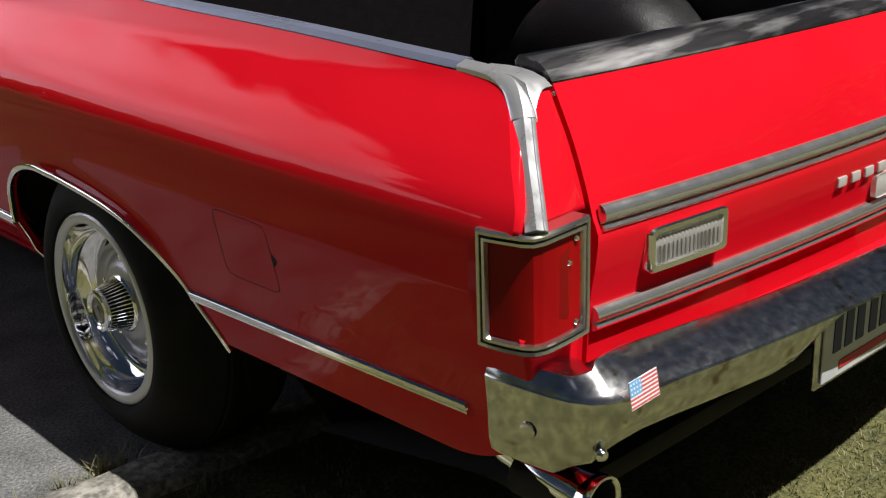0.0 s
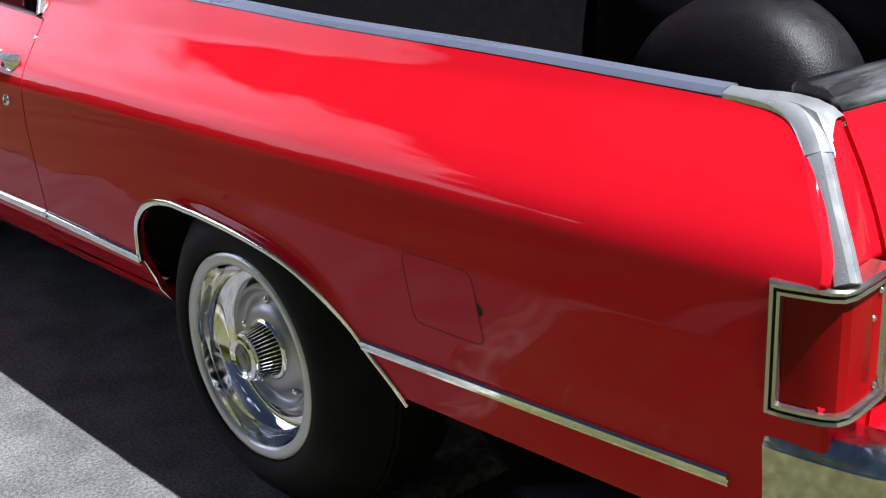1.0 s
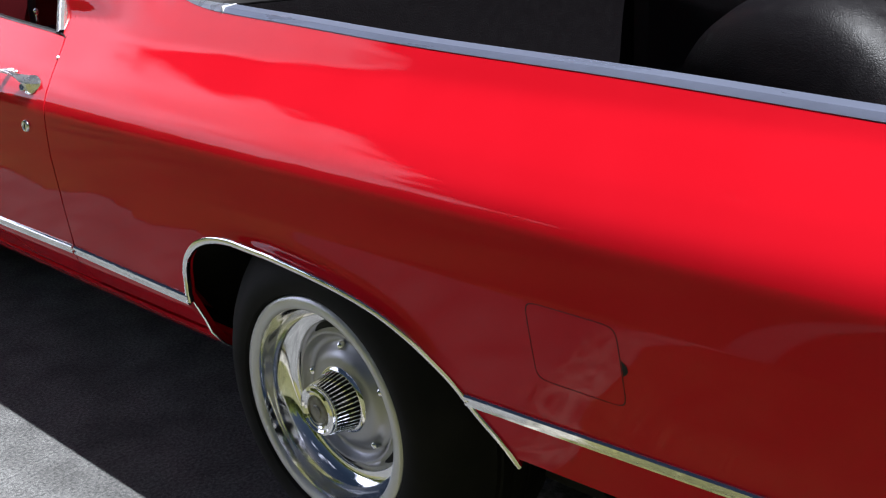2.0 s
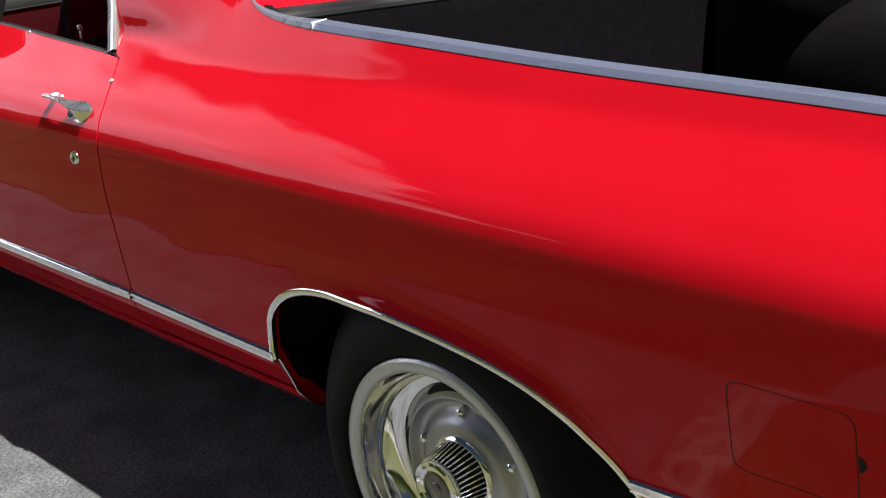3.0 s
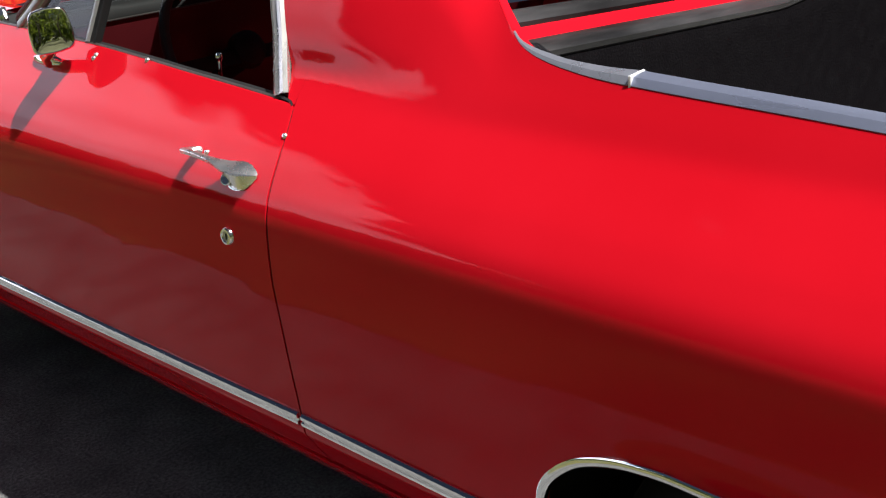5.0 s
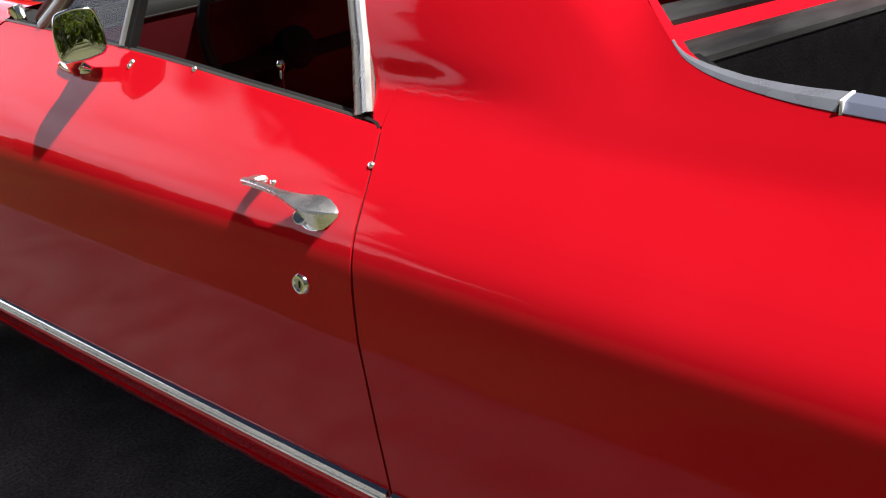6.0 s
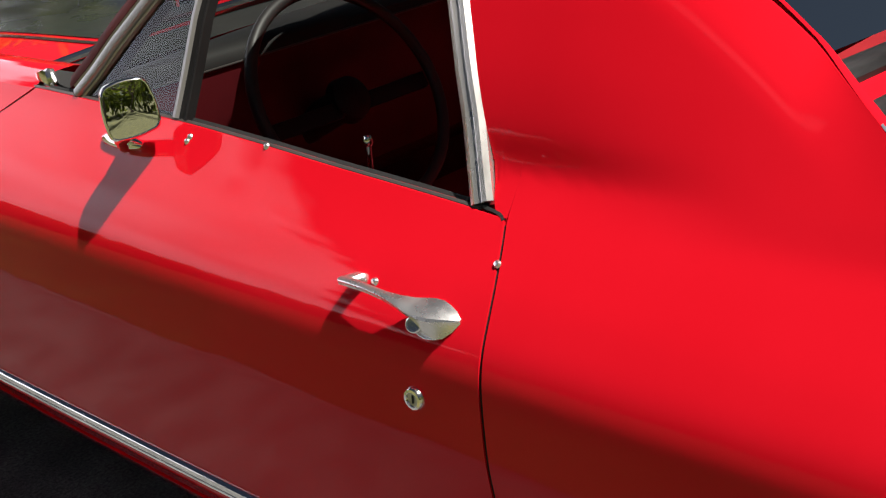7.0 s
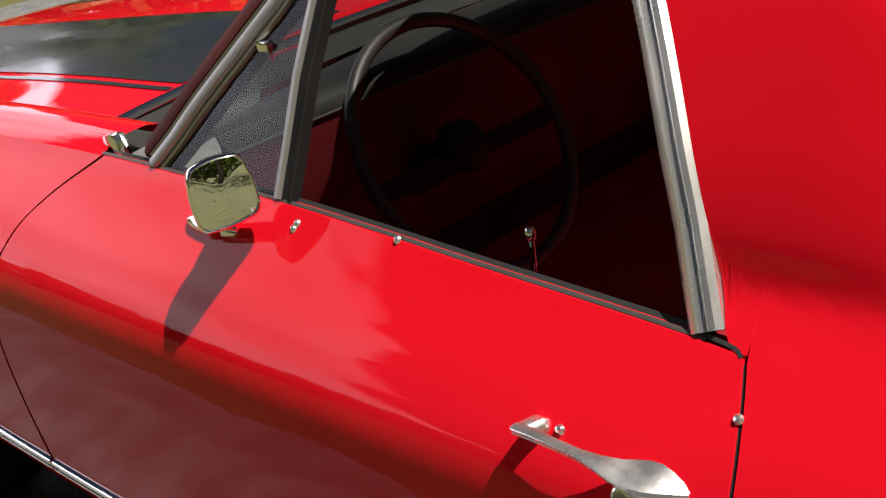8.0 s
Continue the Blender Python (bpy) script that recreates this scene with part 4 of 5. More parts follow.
# front: grille, bumper, lamps
part("grille", Geo().box(0, 3.70, 0.72, 1.30, 0.06, 0.26, 0.02), dark, car)
part("nose", Geo().box(0, 3.70, 0.828, 1.55, 0.10, 0.06, 0.025), paint, car)
g = Geo()
pts = [(x, 3.80 - 0.10 * (x / 0.9) ** 4, 0.50) for x in spread(-0.9, 0.9, 30)]
part("front_bumper", strip_along(pts, (0, 1, 0), [(-0.07, -0.05), (-0.07, 0.0), (-0.04, 0.03), (0.04, 0.03), (0.07, 0.0), (0.07, -0.05)]), chrome, car)
for sx in (-1, 1):
    for x in (0.56, 0.74):
        m = pose(sx * x, 3.72, 0.73, -90, 0, 0)
        lamp = part("headlight", Geo().turned([(0.092, 0.0), (0.092, 0.03), (0.078, 0.035), (0.076, 0.02)], m, 28), chrome, car)
        part("lens", Geo().turned([(0.0, 0.036), (0.05, 0.030), (0.076, 0.018)], m, 28), lens_clear, lamp)

# tail lamps, wrapped round the rear corner
def tail_lamp():
    zb, zt = 0.610, 0.776
    plan = [(-0.938, -1.140), (-0.935, -1.160), (-0.929, -1.182), (-0.920, -1.204), (-0.914, -1.213), (-0.903, -1.217), (-0.88, -1.217), (-0.85, -1.215), (-0.813, -1.212)]
    out = []
    for i, p in enumerate(plan):
        a, b = Vector(plan[max(i - 1, 0)]), Vector(plan[min(i + 1, len(plan) - 1)])
        t = (b - a).normalized()
        out.append(Vector((t.y, -t.x)) if Vector((t.y, -t.x)).dot(Vector((-1, -0.7))) > 0 else Vector((-t.y, t.x)))
    drop = [0.0, 0.0, 0.0, -0.001, -0.001, 0.0, 0.001, 0.001, 0.001]
    low = [0.003, 0.002, 0.001, 0.0, 0.0, 0.0, 0.0, 0.0, 0.001]
    bez = Geo()

    def ring(inset, proud):
        pts = []
        n = len(plan)
        for i in range(n):
            p = Vector(plan[i]) + out[i] * proud
            if i == 0:
                p = p + (Vector(plan[1]) - Vector(plan[0])).normalized() * inset
            if i == n - 1:
                p = p + (Vector(plan[-2]) - Vector(plan[-1])).normalized() * inset
            pts.append((p.x, p.y, zt + drop[i] - inset))
        bot = []
        for i in range(n):
            q = pts[i]
            bot.append((q[0], q[1], zb + low[i] + inset))
        return pts + bot[::-1]

    bez.grid([ring(0, -0.02), ring(0, 0.006), ring(0.003, 0.010), ring(0.007, 0.009), ring(0.008, 0.005), ring(0.010, 0.005), ring(0.011, 0.009), ring(0.015, 0.009), ring(0.017, 0.002)], wrap_j=True)
    left = part("tail_lamp", bez, lamp_chrome, car, "wrap-round red tail lamp in a ribbed chrome frame", angle=30)
    right = part("tail_lamp", bez.mirrored(), lamp_chrome, car, "wrap-round red tail lamp in a ribbed chrome frame", angle=30)
    groove = Geo().grid([ring(0.0075, 0.0062), ring(0.0105, 0.0062)], wrap_j=True)
    for ob, g1 in ((left, groove), (right, groove.mirrored())):
        part("groove", g1, gap, ob, "black groove round the frame")
    flat = [lerp(Vector(plan[0]), Vector(plan[3]), u) for u in (0, 0.333, 0.667, 1)] + plan[4:]
    ln = Geo()
    rows = []
    for k in spread(0, 1, 9):
        rows.append([(flat[i][0] + out[i].x * 0.003, flat[i][1] + out[i].y * 0.003, lerp(zb + low[i] + 0.012, zt + drop[i] - 0.012, k)) for i in range(len(plan))])
    ln.grid(rows)
    for ob, g1 in ((left, ln), (right, ln.mirrored())):
        part("lens", g1, lens_red, ob, "deep red plastic lens", angle=20)
    pane = Geo()
    rows = [[(x, -1.2195 + (0.0035 if u in (0, 6) or k in (0, 6) else 0.0), lerp(zb + 0.019, zt - 0.019, k / 6)) for u, x in enumerate(spread(-0.902, -0.846, 7))] for k in range(7)]
    pane.grid(rows)
    for ob, g1 in ((left, pane), (right, pane.mirrored())):
        part("reflector", g1, lens_inner, ob, "darker red reflector behind the rear face", angle=20)
    for u, z in ((-0.838, 0.752), (-0.838, 0.636), (-0.852, 0.722)):
        m = pose(u, -1.2185, z, 90, 0, 0)
        sc = Geo().turned([(0.0, 0.003), (0.003, 0.0025), (0.0045, 0.0)], m, 10)
        part("screw", sc, chrome, left)
        part("screw", sc.mirrored(), chrome, right)


tail_lamp()

# rear bumper
plan = [(-0.919, -1.128), (-0.921, -1.145), (-0.919, -1.170), (-0.915, -1.203), (-0.910, -1.235), (-0.902, -1.262), (-0.888, -1.289), (-0.866, -1.307), (-0.80, -1.3195)]
bow = lambda x: -1.3200 - 0.066 * (1 - (x / 0.78) ** 2)
plan += [(x, bow(x)) for x in spread(-0.74, 0.74, 31)]
plan += [(-x, y) for x, y in plan[8::-1]]
g = Geo()
rows = []
for i, p in enumerate(plan):
    a, b = Vector(plan[max(i - 1, 0)]), Vector(plan[min(i + 1, len(plan) - 1)])
    t = (b - a).normalized()
    o = Vector((t.y, -t.x, 0))
    o = o if o.dot(Vector((p[0], p[1] + 0.6, 0))) > 0 else -o
    bend = 1.0 if i < 5 or i > len(plan) - 6 else max(0.0, 1 - abs(abs(p[0]) - 0.93) / 0.085)
    ztop, zlow = 0.580 + 0.003 * bend, 0.474 - 0.038 * bend
    cut = min(1.0, max(0.0, (0.53 - abs(p[0])) / 0.17))
    zlow = lerp(zlow, 0.540, cut * cut * (3 - 2 * cut))  # raised over the number plate
    # broad bevel along the top, a crisp ridge, then the upright face; a raised corner where the two meet
    end = min(1.0, max(0.0, (8.0 - min(i, len(plan) - 1 - i)) / 3.0))
    peak = 0.008 * math.exp(-((min(i, len(plan) - 1 - i) - 7.0) / 0.95) ** 2)
    b_in, b_up, r_dn = lerp(-0.066, -0.014, end), lerp(0.0115, 0.003, end), lerp(0.018, 0.021, end)
    low_face = max(zlow + 0.008, lerp(ztop, zlow, 0.55))
    sec = [(-0.078, ztop - 0.004), (lerp(-0.070, -0.022, end), ztop + b_up + peak * 0.8), (b_in, ztop + b_up - 0.0005 + peak), (lerp(-0.008, -0.002, end), ztop - r_dn + 0.004 + peak * 0.2), (-0.001, ztop - r_dn - 0.001), (0.001, ztop - r_dn - 0.005), (-0.003, low_face), (-0.018 + 0.014 * bend, lerp(low_face, zlow, 0.6)), (-0.034 + 0.026 * bend, zlow + 0.006), (-0.045 + 0.025 * bend, zlow), (-0.06 + 0.02 * bend, zlow + 0.006), (-0.02, lerp(ztop, zlow, 0.5)), (-0.03, ztop - 0.03)]
    rows.append([Vector((p[0], p[1], z)) + o * d for d, z in sec])
g.grid(rows, wrap_j=True)
g.add(rows[0], [tuple(range(13))]).add(rows[-1], [tuple(reversed(range(13)))])
bumper = part("rear_bumper", g, bumper_chrome, car, "pitted chrome rear bumper wrapping the corners", angle=26)
for sx in (-1, 1):
    m = pose(sx * 0.872, -1.292, 0.480, 90, 0, 0)
    part("bolt", Geo().turned([(0.0, 0.008), (0.006, 0.007), (0.009, 0.003), (0.010, 0.0)], m, 14), chrome, bumper)
    m = pose(sx * 0.9153, -1.200, 0.497, 0, sx * 90, 0)
    part("bolt", Geo().turned([(0.0, 0.0012), (0.010, 0.0010), (0.0120, 0.0002), (0.0130, -0.002)], m, 20), bumper_chrome, bumper, "flat round bolt head")
# small flag sticker on the bumper
sw, sh = 0.054, 0.040
sm = Matrix.Translation((-0.822, -1.3195, 0.566)) @ pose(0, 0, 0, 84, -6, -3)
faded_red, faded_blue = material("faded_red_vinyl", (0.52, 0.11, 0.12), 0.5), material("faded_blue_vinyl", (0.16, 0.36, 0.62), 0.5)
sticker = part("flag_sticker", Geo().box(0, 0, 0.0005, sw, sh, 0.001).moved(sm), white_ink, bumper, "small striped flag sticker")
for k in range(7):
    y = -sh / 2 + sh * (k * 2 + 1) / 14
    x0 = -sw / 2 if k < 3 else -sw / 2 + sw * 0.42
    part("stripe", Geo().box((x0 + sw / 2) / 2, y, 0.0012, sw / 2 - x0, sh / 13.5, 0.0006).moved(sm), faded_red, sticker)
part("canton", Geo().box(-sw / 2 + sw * 0.21, sh * 0.23, 0.0014, sw * 0.42, sh * 0.54, 0.0006).moved(sm), faded_blue, sticker)
for a in range(4):
    for b in range(3):
        part("star", Geo().box(-sw / 2 + sw * (0.06 + 0.1 * a), sh * (0.07 + 0.16 * b), 0.0018, 0.0022, 0.0022, 0.0004).moved(sm), white_ink, sticker)
# number plate with plain bars
pm = Matrix.Translation((-0.178, -1.300, 0.462)) @ pose(0, 0, 0, 90, 0, 0)
plate = part("number_plate", Geo().box(0, 0, 0, 0.305, 0.152, 0.003, 0.001).moved(pm), white_plate, car, "white number plate with dark bars")
for k in range(7):
    x = -0.112 + 0.0365 * k + (0.006 if k > 2 else 0)
    part("plate_bar", Geo().box(x, 0.004, 0.0025, 0.024, 0.066, 0.002).moved(pm), navy, plate)
part("plate_line", Geo().box(0, -0.056, 0.0025, 0.20, 0.014, 0.002).moved(pm), red_ink, plate)
part("plate_bracket", Geo().box(0, 0, -0.008, 0.33, 0.17, 0.010, 0.003).moved(pm), bumper_chrome, plate)
# tail pipe
path = [(-0.70, -0.75, 0.34), (-0.76, -0.95, 0.375), (-0.80, -1.08, 0.370), (-0.812, -1.16, 0.366), (-0.815, -1.245, 0.358)]
g = Geo().tube(path, 0.040, 20, caps=False)
pipe = part("tail_pipe", g, chrome, car, "chrome tail pipe")
m = pose(-0.815, -1.245, 0.358, 90, 0, 4)
part("rolled_tip", Geo().turned([(0.040, -0.02), (0.043, -0.008), (0.045, 0.0), (0.043, 0.005), (0.039, 0.005), (0.036, 0.001)], m, 28), chrome, pipe)
part("bore", Geo().turned([(0.0365, 0.002), (0.0355, -0.04), (0.034, -0.14), (0.0, -0.14)], m, 28), dark, pipe, "sooty black bore")
part("tail_pipe", Geo().tube([(-x, y, z) for x, y, z in path], 0.036, 20, caps=False), chrome, car, "chrome tail pipe")

# fuel door: a thin gap with a proud panel
def fuel_door():
    y0, y1, z0, z1 = -0.516, -0.667, 0.549, 0.673
    out = []
    for k in range(48):
        a = 2 * math.pi * k / 48
        c, s_ = math.cos(a), math.sin(a)
        u, v = math.copysign(abs(c) ** 0.22, c), math.copysign(abs(s_) ** 0.22, s_)
        out.append((lerp(y0, y1, (u + 1) / 2), lerp(z0, z1, (v + 1) / 2)))
    cy, cz = (y0 + y1) / 2, (z0 + z1) / 2
    ring = Geo()
    ring.grid([[on_side(cy + (y - cy) * s, cz + (z - cz) * s, o) for y, z in out] for s, o in ((1.009, 0.0002), (1.0, 0.0005), (0.991, 0.0002))], wrap_j=True)
    part("fuel_door_gap", ring, gap, q_left)
    # finger notch: its shade laid on the skin as a black patch
    part("finger_notch_shade", Geo().grid([[on_side(-0.669 - 0.009 * u * (1 - (2 * v - 1) ** 2), lerp(0.600, 0.625, v), 0.0008) for v in spread(0, 1, 7)] for u in (0, 1)]), gap, q_left)


fuel_door()

# door handle, lock and mirror
def handle(sign):
    g = Geo()
    # a slender blade with a flat top that flares into an angular housing: top edge, ridge and lower edge as (up, out)
    stations = [
        (1.013, 0.829, (0.002, 0.019), (-0.001, 0.0215), (-0.003, 0.019)),
        (1.009, 0.8295, (0.005, 0.019), (-0.0015, 0.0255), (-0.006, 0.020)),
        (0.990, 0.8295, (0.0060, 0.020), (-0.0015, 0.0285), (-0.0060, 0.0215)),
        (0.965, 0.8285, (0.0048, 0.021), (-0.0015, 0.0290), (-0.0056, 0.0220)),
        (0.940, 0.827, (0.0050, 0.020), (-0.0020, 0.0290), (-0.0062, 0.0215)),
        (0.922, 0.8255, (0.0072, 0.016), (-0.0040, 0.0285), (-0.0080, 0.0210)),
        (0.906, 0.824, (0.0112, 0.010), (-0.0065, 0.0285), (-0.0105, 0.0200)),
        (0.896, 0.8235, (0.0150, 0.004), (-0.0082, 0.0280), (-0.0130, 0.0180)),
        (0.887, 0.8235, (0.0172, 0.001), (-0.0090, 0.0265), (-0.0220, 0.0070)),
        (0.877, 0.8235, (0.0172, 0.000), (-0.0085, 0.0225), (-0.0275, 0.0010)),
        (0.867, 0.8235, (0.0140, 0.000), (-0.0060, 0.0165), (-0.0250, 0.0000)),
        (0.857, 0.8235, (0.0085, 0.000), (-0.0030, 0.0090), (-0.0150, 0.0000)),
        (0.850, 0.8240, (0.0010, 0.000), (-0.0010, 0.0030), (-0.0040, 0.0000)),
    ]
    rows = []
    for y, z, top, ridge, low in stations:
        n = side_normal(y, z)
        c = on_side(y, z)
        up = (Vector((0, 0, 1)) - n * n.z).normalized()
        at = lambda a, b, t: (lerp(a[0], b[0], t), lerp(a[1], b[1], t))
        back = ((top[0] + low[0]) / 2, min(top[1], low[1]) - 0.003)
        mid = at(top, ridge, 0.55)
        belly = at(ridge, low, 0.5)
        ring = [at(top, back, 0.12), at(top, ridge, 0.06), (mid[0] + 0.0004, mid[1] + 0.0008), at(ridge, top, 0.07), at(ridge, low, 0.08), (belly[0], belly[1] - 0.0008), at(low, ridge, 0.1), at(low, back, 0.15), back]
        rows.append([c + up * a + n * b for a, b in ring])
    k = len(rows[0])
    g.grid(rows, wrap_j=True).add(rows[0], [tuple(range(k))]).add(rows[-1], [tuple(reversed(range(k)))])
    hm = g if sign < 0 else g.mirrored()
    h = part("handle", hm, handle_metal, door_l if sign < 0 else door_r, "chrome pull handle with an angular housing", angle=24)
    # front foot: a leaning four-sided post with a sloping top
    foot, rows = Geo(), []
    for out, y0, y1, z0, z1 in ((-0.003, 0.988, 1.006, 0.828, 0.841), (0.002, 0.988, 1.006, 0.828, 0.841), (0.006, 0.990, 1.007, 0.828, 0.840), (0.017, 0.995, 1.011, 0.8265, 0.8340), (0.0185, 0.996, 1.010, 0.8270, 0.8330)):
        c = 0.003
        rows.append([on_side(y, z, out) for y, z in ((y0 + c, z0), (y1 - c, z0), (y1, z0 + c), (y1, z1 - c), (y1 - c, z1), (y0 + c, z1), (y0, z1 - c), (y0, z0 + c))])
    foot.grid(rows, wrap_j=True).add(rows[-1], [tuple(range(8))])
    part("handle_foot", foot if sign < 0 else foot.mirrored(), handle_metal, h)
    bowl = Geo()
    rows = [[on_side(0.888 + math.cos(2 * math.pi * j / 24) * 0.018 * s, 0.807 + math.sin(2 * math.pi * j / 24) * 0.007 * s, o) for j in range(24)] for s, o in ((1.12, -0.002), (1.06, 0.003), (0.95, 0.003), (0.8, 0.0012), (0.05, 0.0006))]
    bowl.grid(rows, wrap_j=True)
    part("finger_bowl", bowl if sign < 0 else bowl.mirrored(), handle_metal, h, "shallow bright bowl under the handle")
    part("handle_screw", (lambda q: q if sign < 0 else q.mirrored())(Geo().turned([(0.0, 0.004), (0.003, 0.0035), (0.005, 0.0)], Matrix.Translation(on_side(0.978, 0.836)) @ side_normal(0.978, 0.836).to_track_quat("Z", "Y").to_matrix().to_4x4(), 12)), handle_metal, h)
    m = Matrix.Translation(on_side(0.900, 0.8105, 0.009)) @ Vector((-0.8, -0.35, 0.35)).to_track_quat("Z", "Y").to_matrix().to_4x4()
    b = Geo().turned([(0.0, 0.0065), (0.004, 0.0062), (0.0075, 0.0068), (0.0092, 0.005), (0.0095, 0.001), (0.007, -0.002), (0.006, -0.014)], m, 20)
    part("push_button", b if sign < 0 else b.mirrored(), handle_metal, h)
    m = Matrix.Translation(on_side(0.905, 0.731)) @ side_normal(0.905, 0.731).to_track_quat("Z", "Y").to_matrix().to_4x4()
    lk = Geo().turned([(0.0075, 0.004), (0.0085, 0.006), (0.0115, 0.0055), (0.0132, 0.003), (0.0138, -0.002)], m, 28)
    lock = part("door_lock", lk if sign < 0 else lk.mirrored(), chrome, door_l if sign < 0 else door_r, "round chrome key lock")
    kh = Geo().turned([(0.0, 0.0035), (0.0078, 0.004)], m, 20)
    part("lock_barrel", kh if sign < 0 else kh.mirrored(), trim_metal, lock)
    sl = Geo().box(0, 0, 0.0042, 0.0022, 0.009, 0.001).moved(m)
    part("key_slot", sl if sign < 0 else sl.mirrored(), gap, lock)


handle(-1)
handle(1)
# small bright bolt head at the door's rear edge
part("door_bumper_pin", Geo().turned([(0.0, 0.0034), (0.003, 0.0026), (0.0046, 0.0)], Matrix.Translation(on_side(0.8275, 0.876)) @ side_normal(0.8275, 0.876).to_track_quat("Z", "Y").to_matrix().to_4x4(), 12), handle_metal, door_l)


def door_mirror():
    """Chrome mirror on a short foot; the head is a rounded four-sided shell."""
    face = Vector((-0.39, -0.90, 0.10)).normalized()
    right = face.cross(Vector((0, 0, 1))).normalized()
    up = right.cross(face).normalized()
    base = Vector((-0.859, 1.42, 0.943))
    corners = [(0.070, 0.063), (0.0085, 0.0685), (-0.001, -0.001), (0.070, -0.0105)]  # the head's four corners, sideways and up
    c = base + right * 0.037 + up * 0.030
    outline = []
    for k in range(4):
        p, q, r = Vector(corners[k - 1]), Vector(corners[k]), Vector(corners[(k + 1) % 4])
        a, b = q + (p - q) * 0.24, q + (r - q) * 0.24
        for t in spread(0, 1, 6):
            m = a * (1 - t) ** 2 + q * 2 * t * (1 - t) + b * t * t
            outline.append((m.x - 0.037, m.y - 0.030))
        for t in (0.33, 0.67):
            m = lerp(b, r + (q - r) * 0.24, t)
            bulge = (m - Vector((0.037, 0.030))).normalized() * 0.0015
            outline.append((m.x + bulge.x - 0.037, m.y + bulge.y - 0.030))
    ring = lambda s, d: [c + right * (u * s) + up * (v * s) + face * d for u, v in outline]
    g = Geo().grid([ring(0.93, 0.006), ring(0.97, 0.011), ring(1.02, 0.010), ring(1.04, 0.002), ring(1.02, -0.008), ring(0.9, -0.017), ring(0.66, -0.025), ring(0.3, -0.030), ring(0.02, -0.031)], wrap_j=True)
    head = part("mirror", g, chrome, door_l, "chrome door mirror", angle=60)
    part("mirror_glass", Geo().grid([ring(q, 0.0068 + 0.0016 * (1 - q * q)) for q in (0.94, 0.8, 0.64, 0.48, 0.32, 0.16, 0.01)], wrap_j=True), mirror_face, head)
    foot = Geo()
    rows = []
    for s, o in ((1.0, -0.004), (1.0, 0.005), (0.9, 0.009), (0.6, 0.012)):
        rows.append([on_side(1.514 + math.cos(2 * math.pi * k / 24) * 0.050 * s, 0.909 + math.sin(2 * math.pi * k / 24) * 0.009 * s, o * 0.8) for k in range(24)])
    foot.grid(rows, wrap_j=True).add(rows[-1], [tuple(range(24))])
    foot.tube([on_side(1.50, 0.906, 0.003), on_side(1.49, 0.910, 0.022), c - up * 0.030 - face * 0.022], 0.012, 12)
    part("mirror_foot", foot, chrome, head)


door_mirror()
for y, z in ((1.378, 0.924), (1.375, 0.929), (1.223, 0.9345)):
    m = Matrix.Translation(on_side(y, z)) @ side_normal(y, z).to_track_quat("Z", "Y").to_matrix().to_4x4()
    part("screw_head", Geo().turned([(0.0, 0.0036), (0.002, 0.0032), (0.004, 0.0016), (0.0048, 0.0)], m, 14), handle_metal, door_l)

# interior
g = Geo().tube([(-0.800, 1.093, 0.905), (-0.798, 1.093, 0.940)], 0.0032, 10)
g.turned([(0.0032, 0.0), (0.0055, 0.004), (0.006, 0.009), (0.004, 0.013), (0.0, 0.014)], Matrix.Translation((-0.798, 1.093, 0.936)), 14)
part("lock_knob", g, chrome, door_l, "chrome lock knob")
part("lock_knob", Geo().tube([(0.800, 1.110, 0.905), (0.798, 1.110, 0.940)], 0.0035, 10), chrome, door_r)
trimp = Geo()
rows = [[(side(y, z, False) + d, y, z) for z, d in ((0.30, 0.07), (0.60, 0.07), (0.84, 0.075))] for y in spread(0.86, 1.95, 20)]
both("door_trim", trimp.grid(rows), oxblood, car, "dark red vinyl door lining")
rows = [[(side(y, z, False) + d, y, z) for z, d in ((0.80, 0.077), (0.85, 0.076), (0.875, 0.06), (0.877, 0.03))] for y in spread(0.86, 1.95, 20)]
both("door_capping", Geo().grid(rows), oxblood, car, "dark red padded door capping")
seat = Geo().box(0, 1.05, 0.42, 1.35, 0.56, 0.20, 0.05)
bench = part("seat", seat, oxblood, car, "dark red vinyl bench seat")
part("backrest", Geo().box(0, 0.80, 0.66, 1.35, 0.17, 0.50, 0.06, pose(0, 0, 0, 12, 0, 0)), oxblood, bench)
g = Geo()
glass_y = lambda x: 1.765 + 0.20 * (1 - (x / 0.785) ** 2)
rows = [[(x, lerp(1.655, glass_y(x) - 0.03, u), z) for x in spread(-0.74, 0.74, 24)] for u, z in ((1.0, 0.918), (0.8, 0.942), (0.5, 0.957), (0.2, 0.963), (0.06, 0.960), (0.0, 0.950), (-0.02, 0.935))]
dash = part("dashboard", g.grid(rows), pad_vinyl, car, "black dashboard pad")
rows = [[(x, y, z) for x in spread(-0.74, 0.74, 16)] for y, z in ((1.653, 0.936), (1.655, 0.88), (1.67, 0.78), (1.71, 0.66), (1.90, 0.55), (2.0, 0.3))]
part("dash_panel", Geo().grid(rows), panel_red, dash, "dark red lower dashboard panel")
# strip added for the light that catches the pad's edge
part("dash_edge_gleam", Geo().tube([(-0.73, 1.650, 0.934), (0.73, 1.650, 0.934)], 0.002, 8), belt_metal, dash, "thin dull strip for the lit dashboard edge")
part("carpet", Geo().grid([[(x, y, z) for x in spread(-0.72, 0.72, 12)] for y, z in ((0.62, 0.292), (1.40, 0.290), (1.70, 0.31), (1.96, 0.46))]), oxblood, car, "dark red cabin carpet")
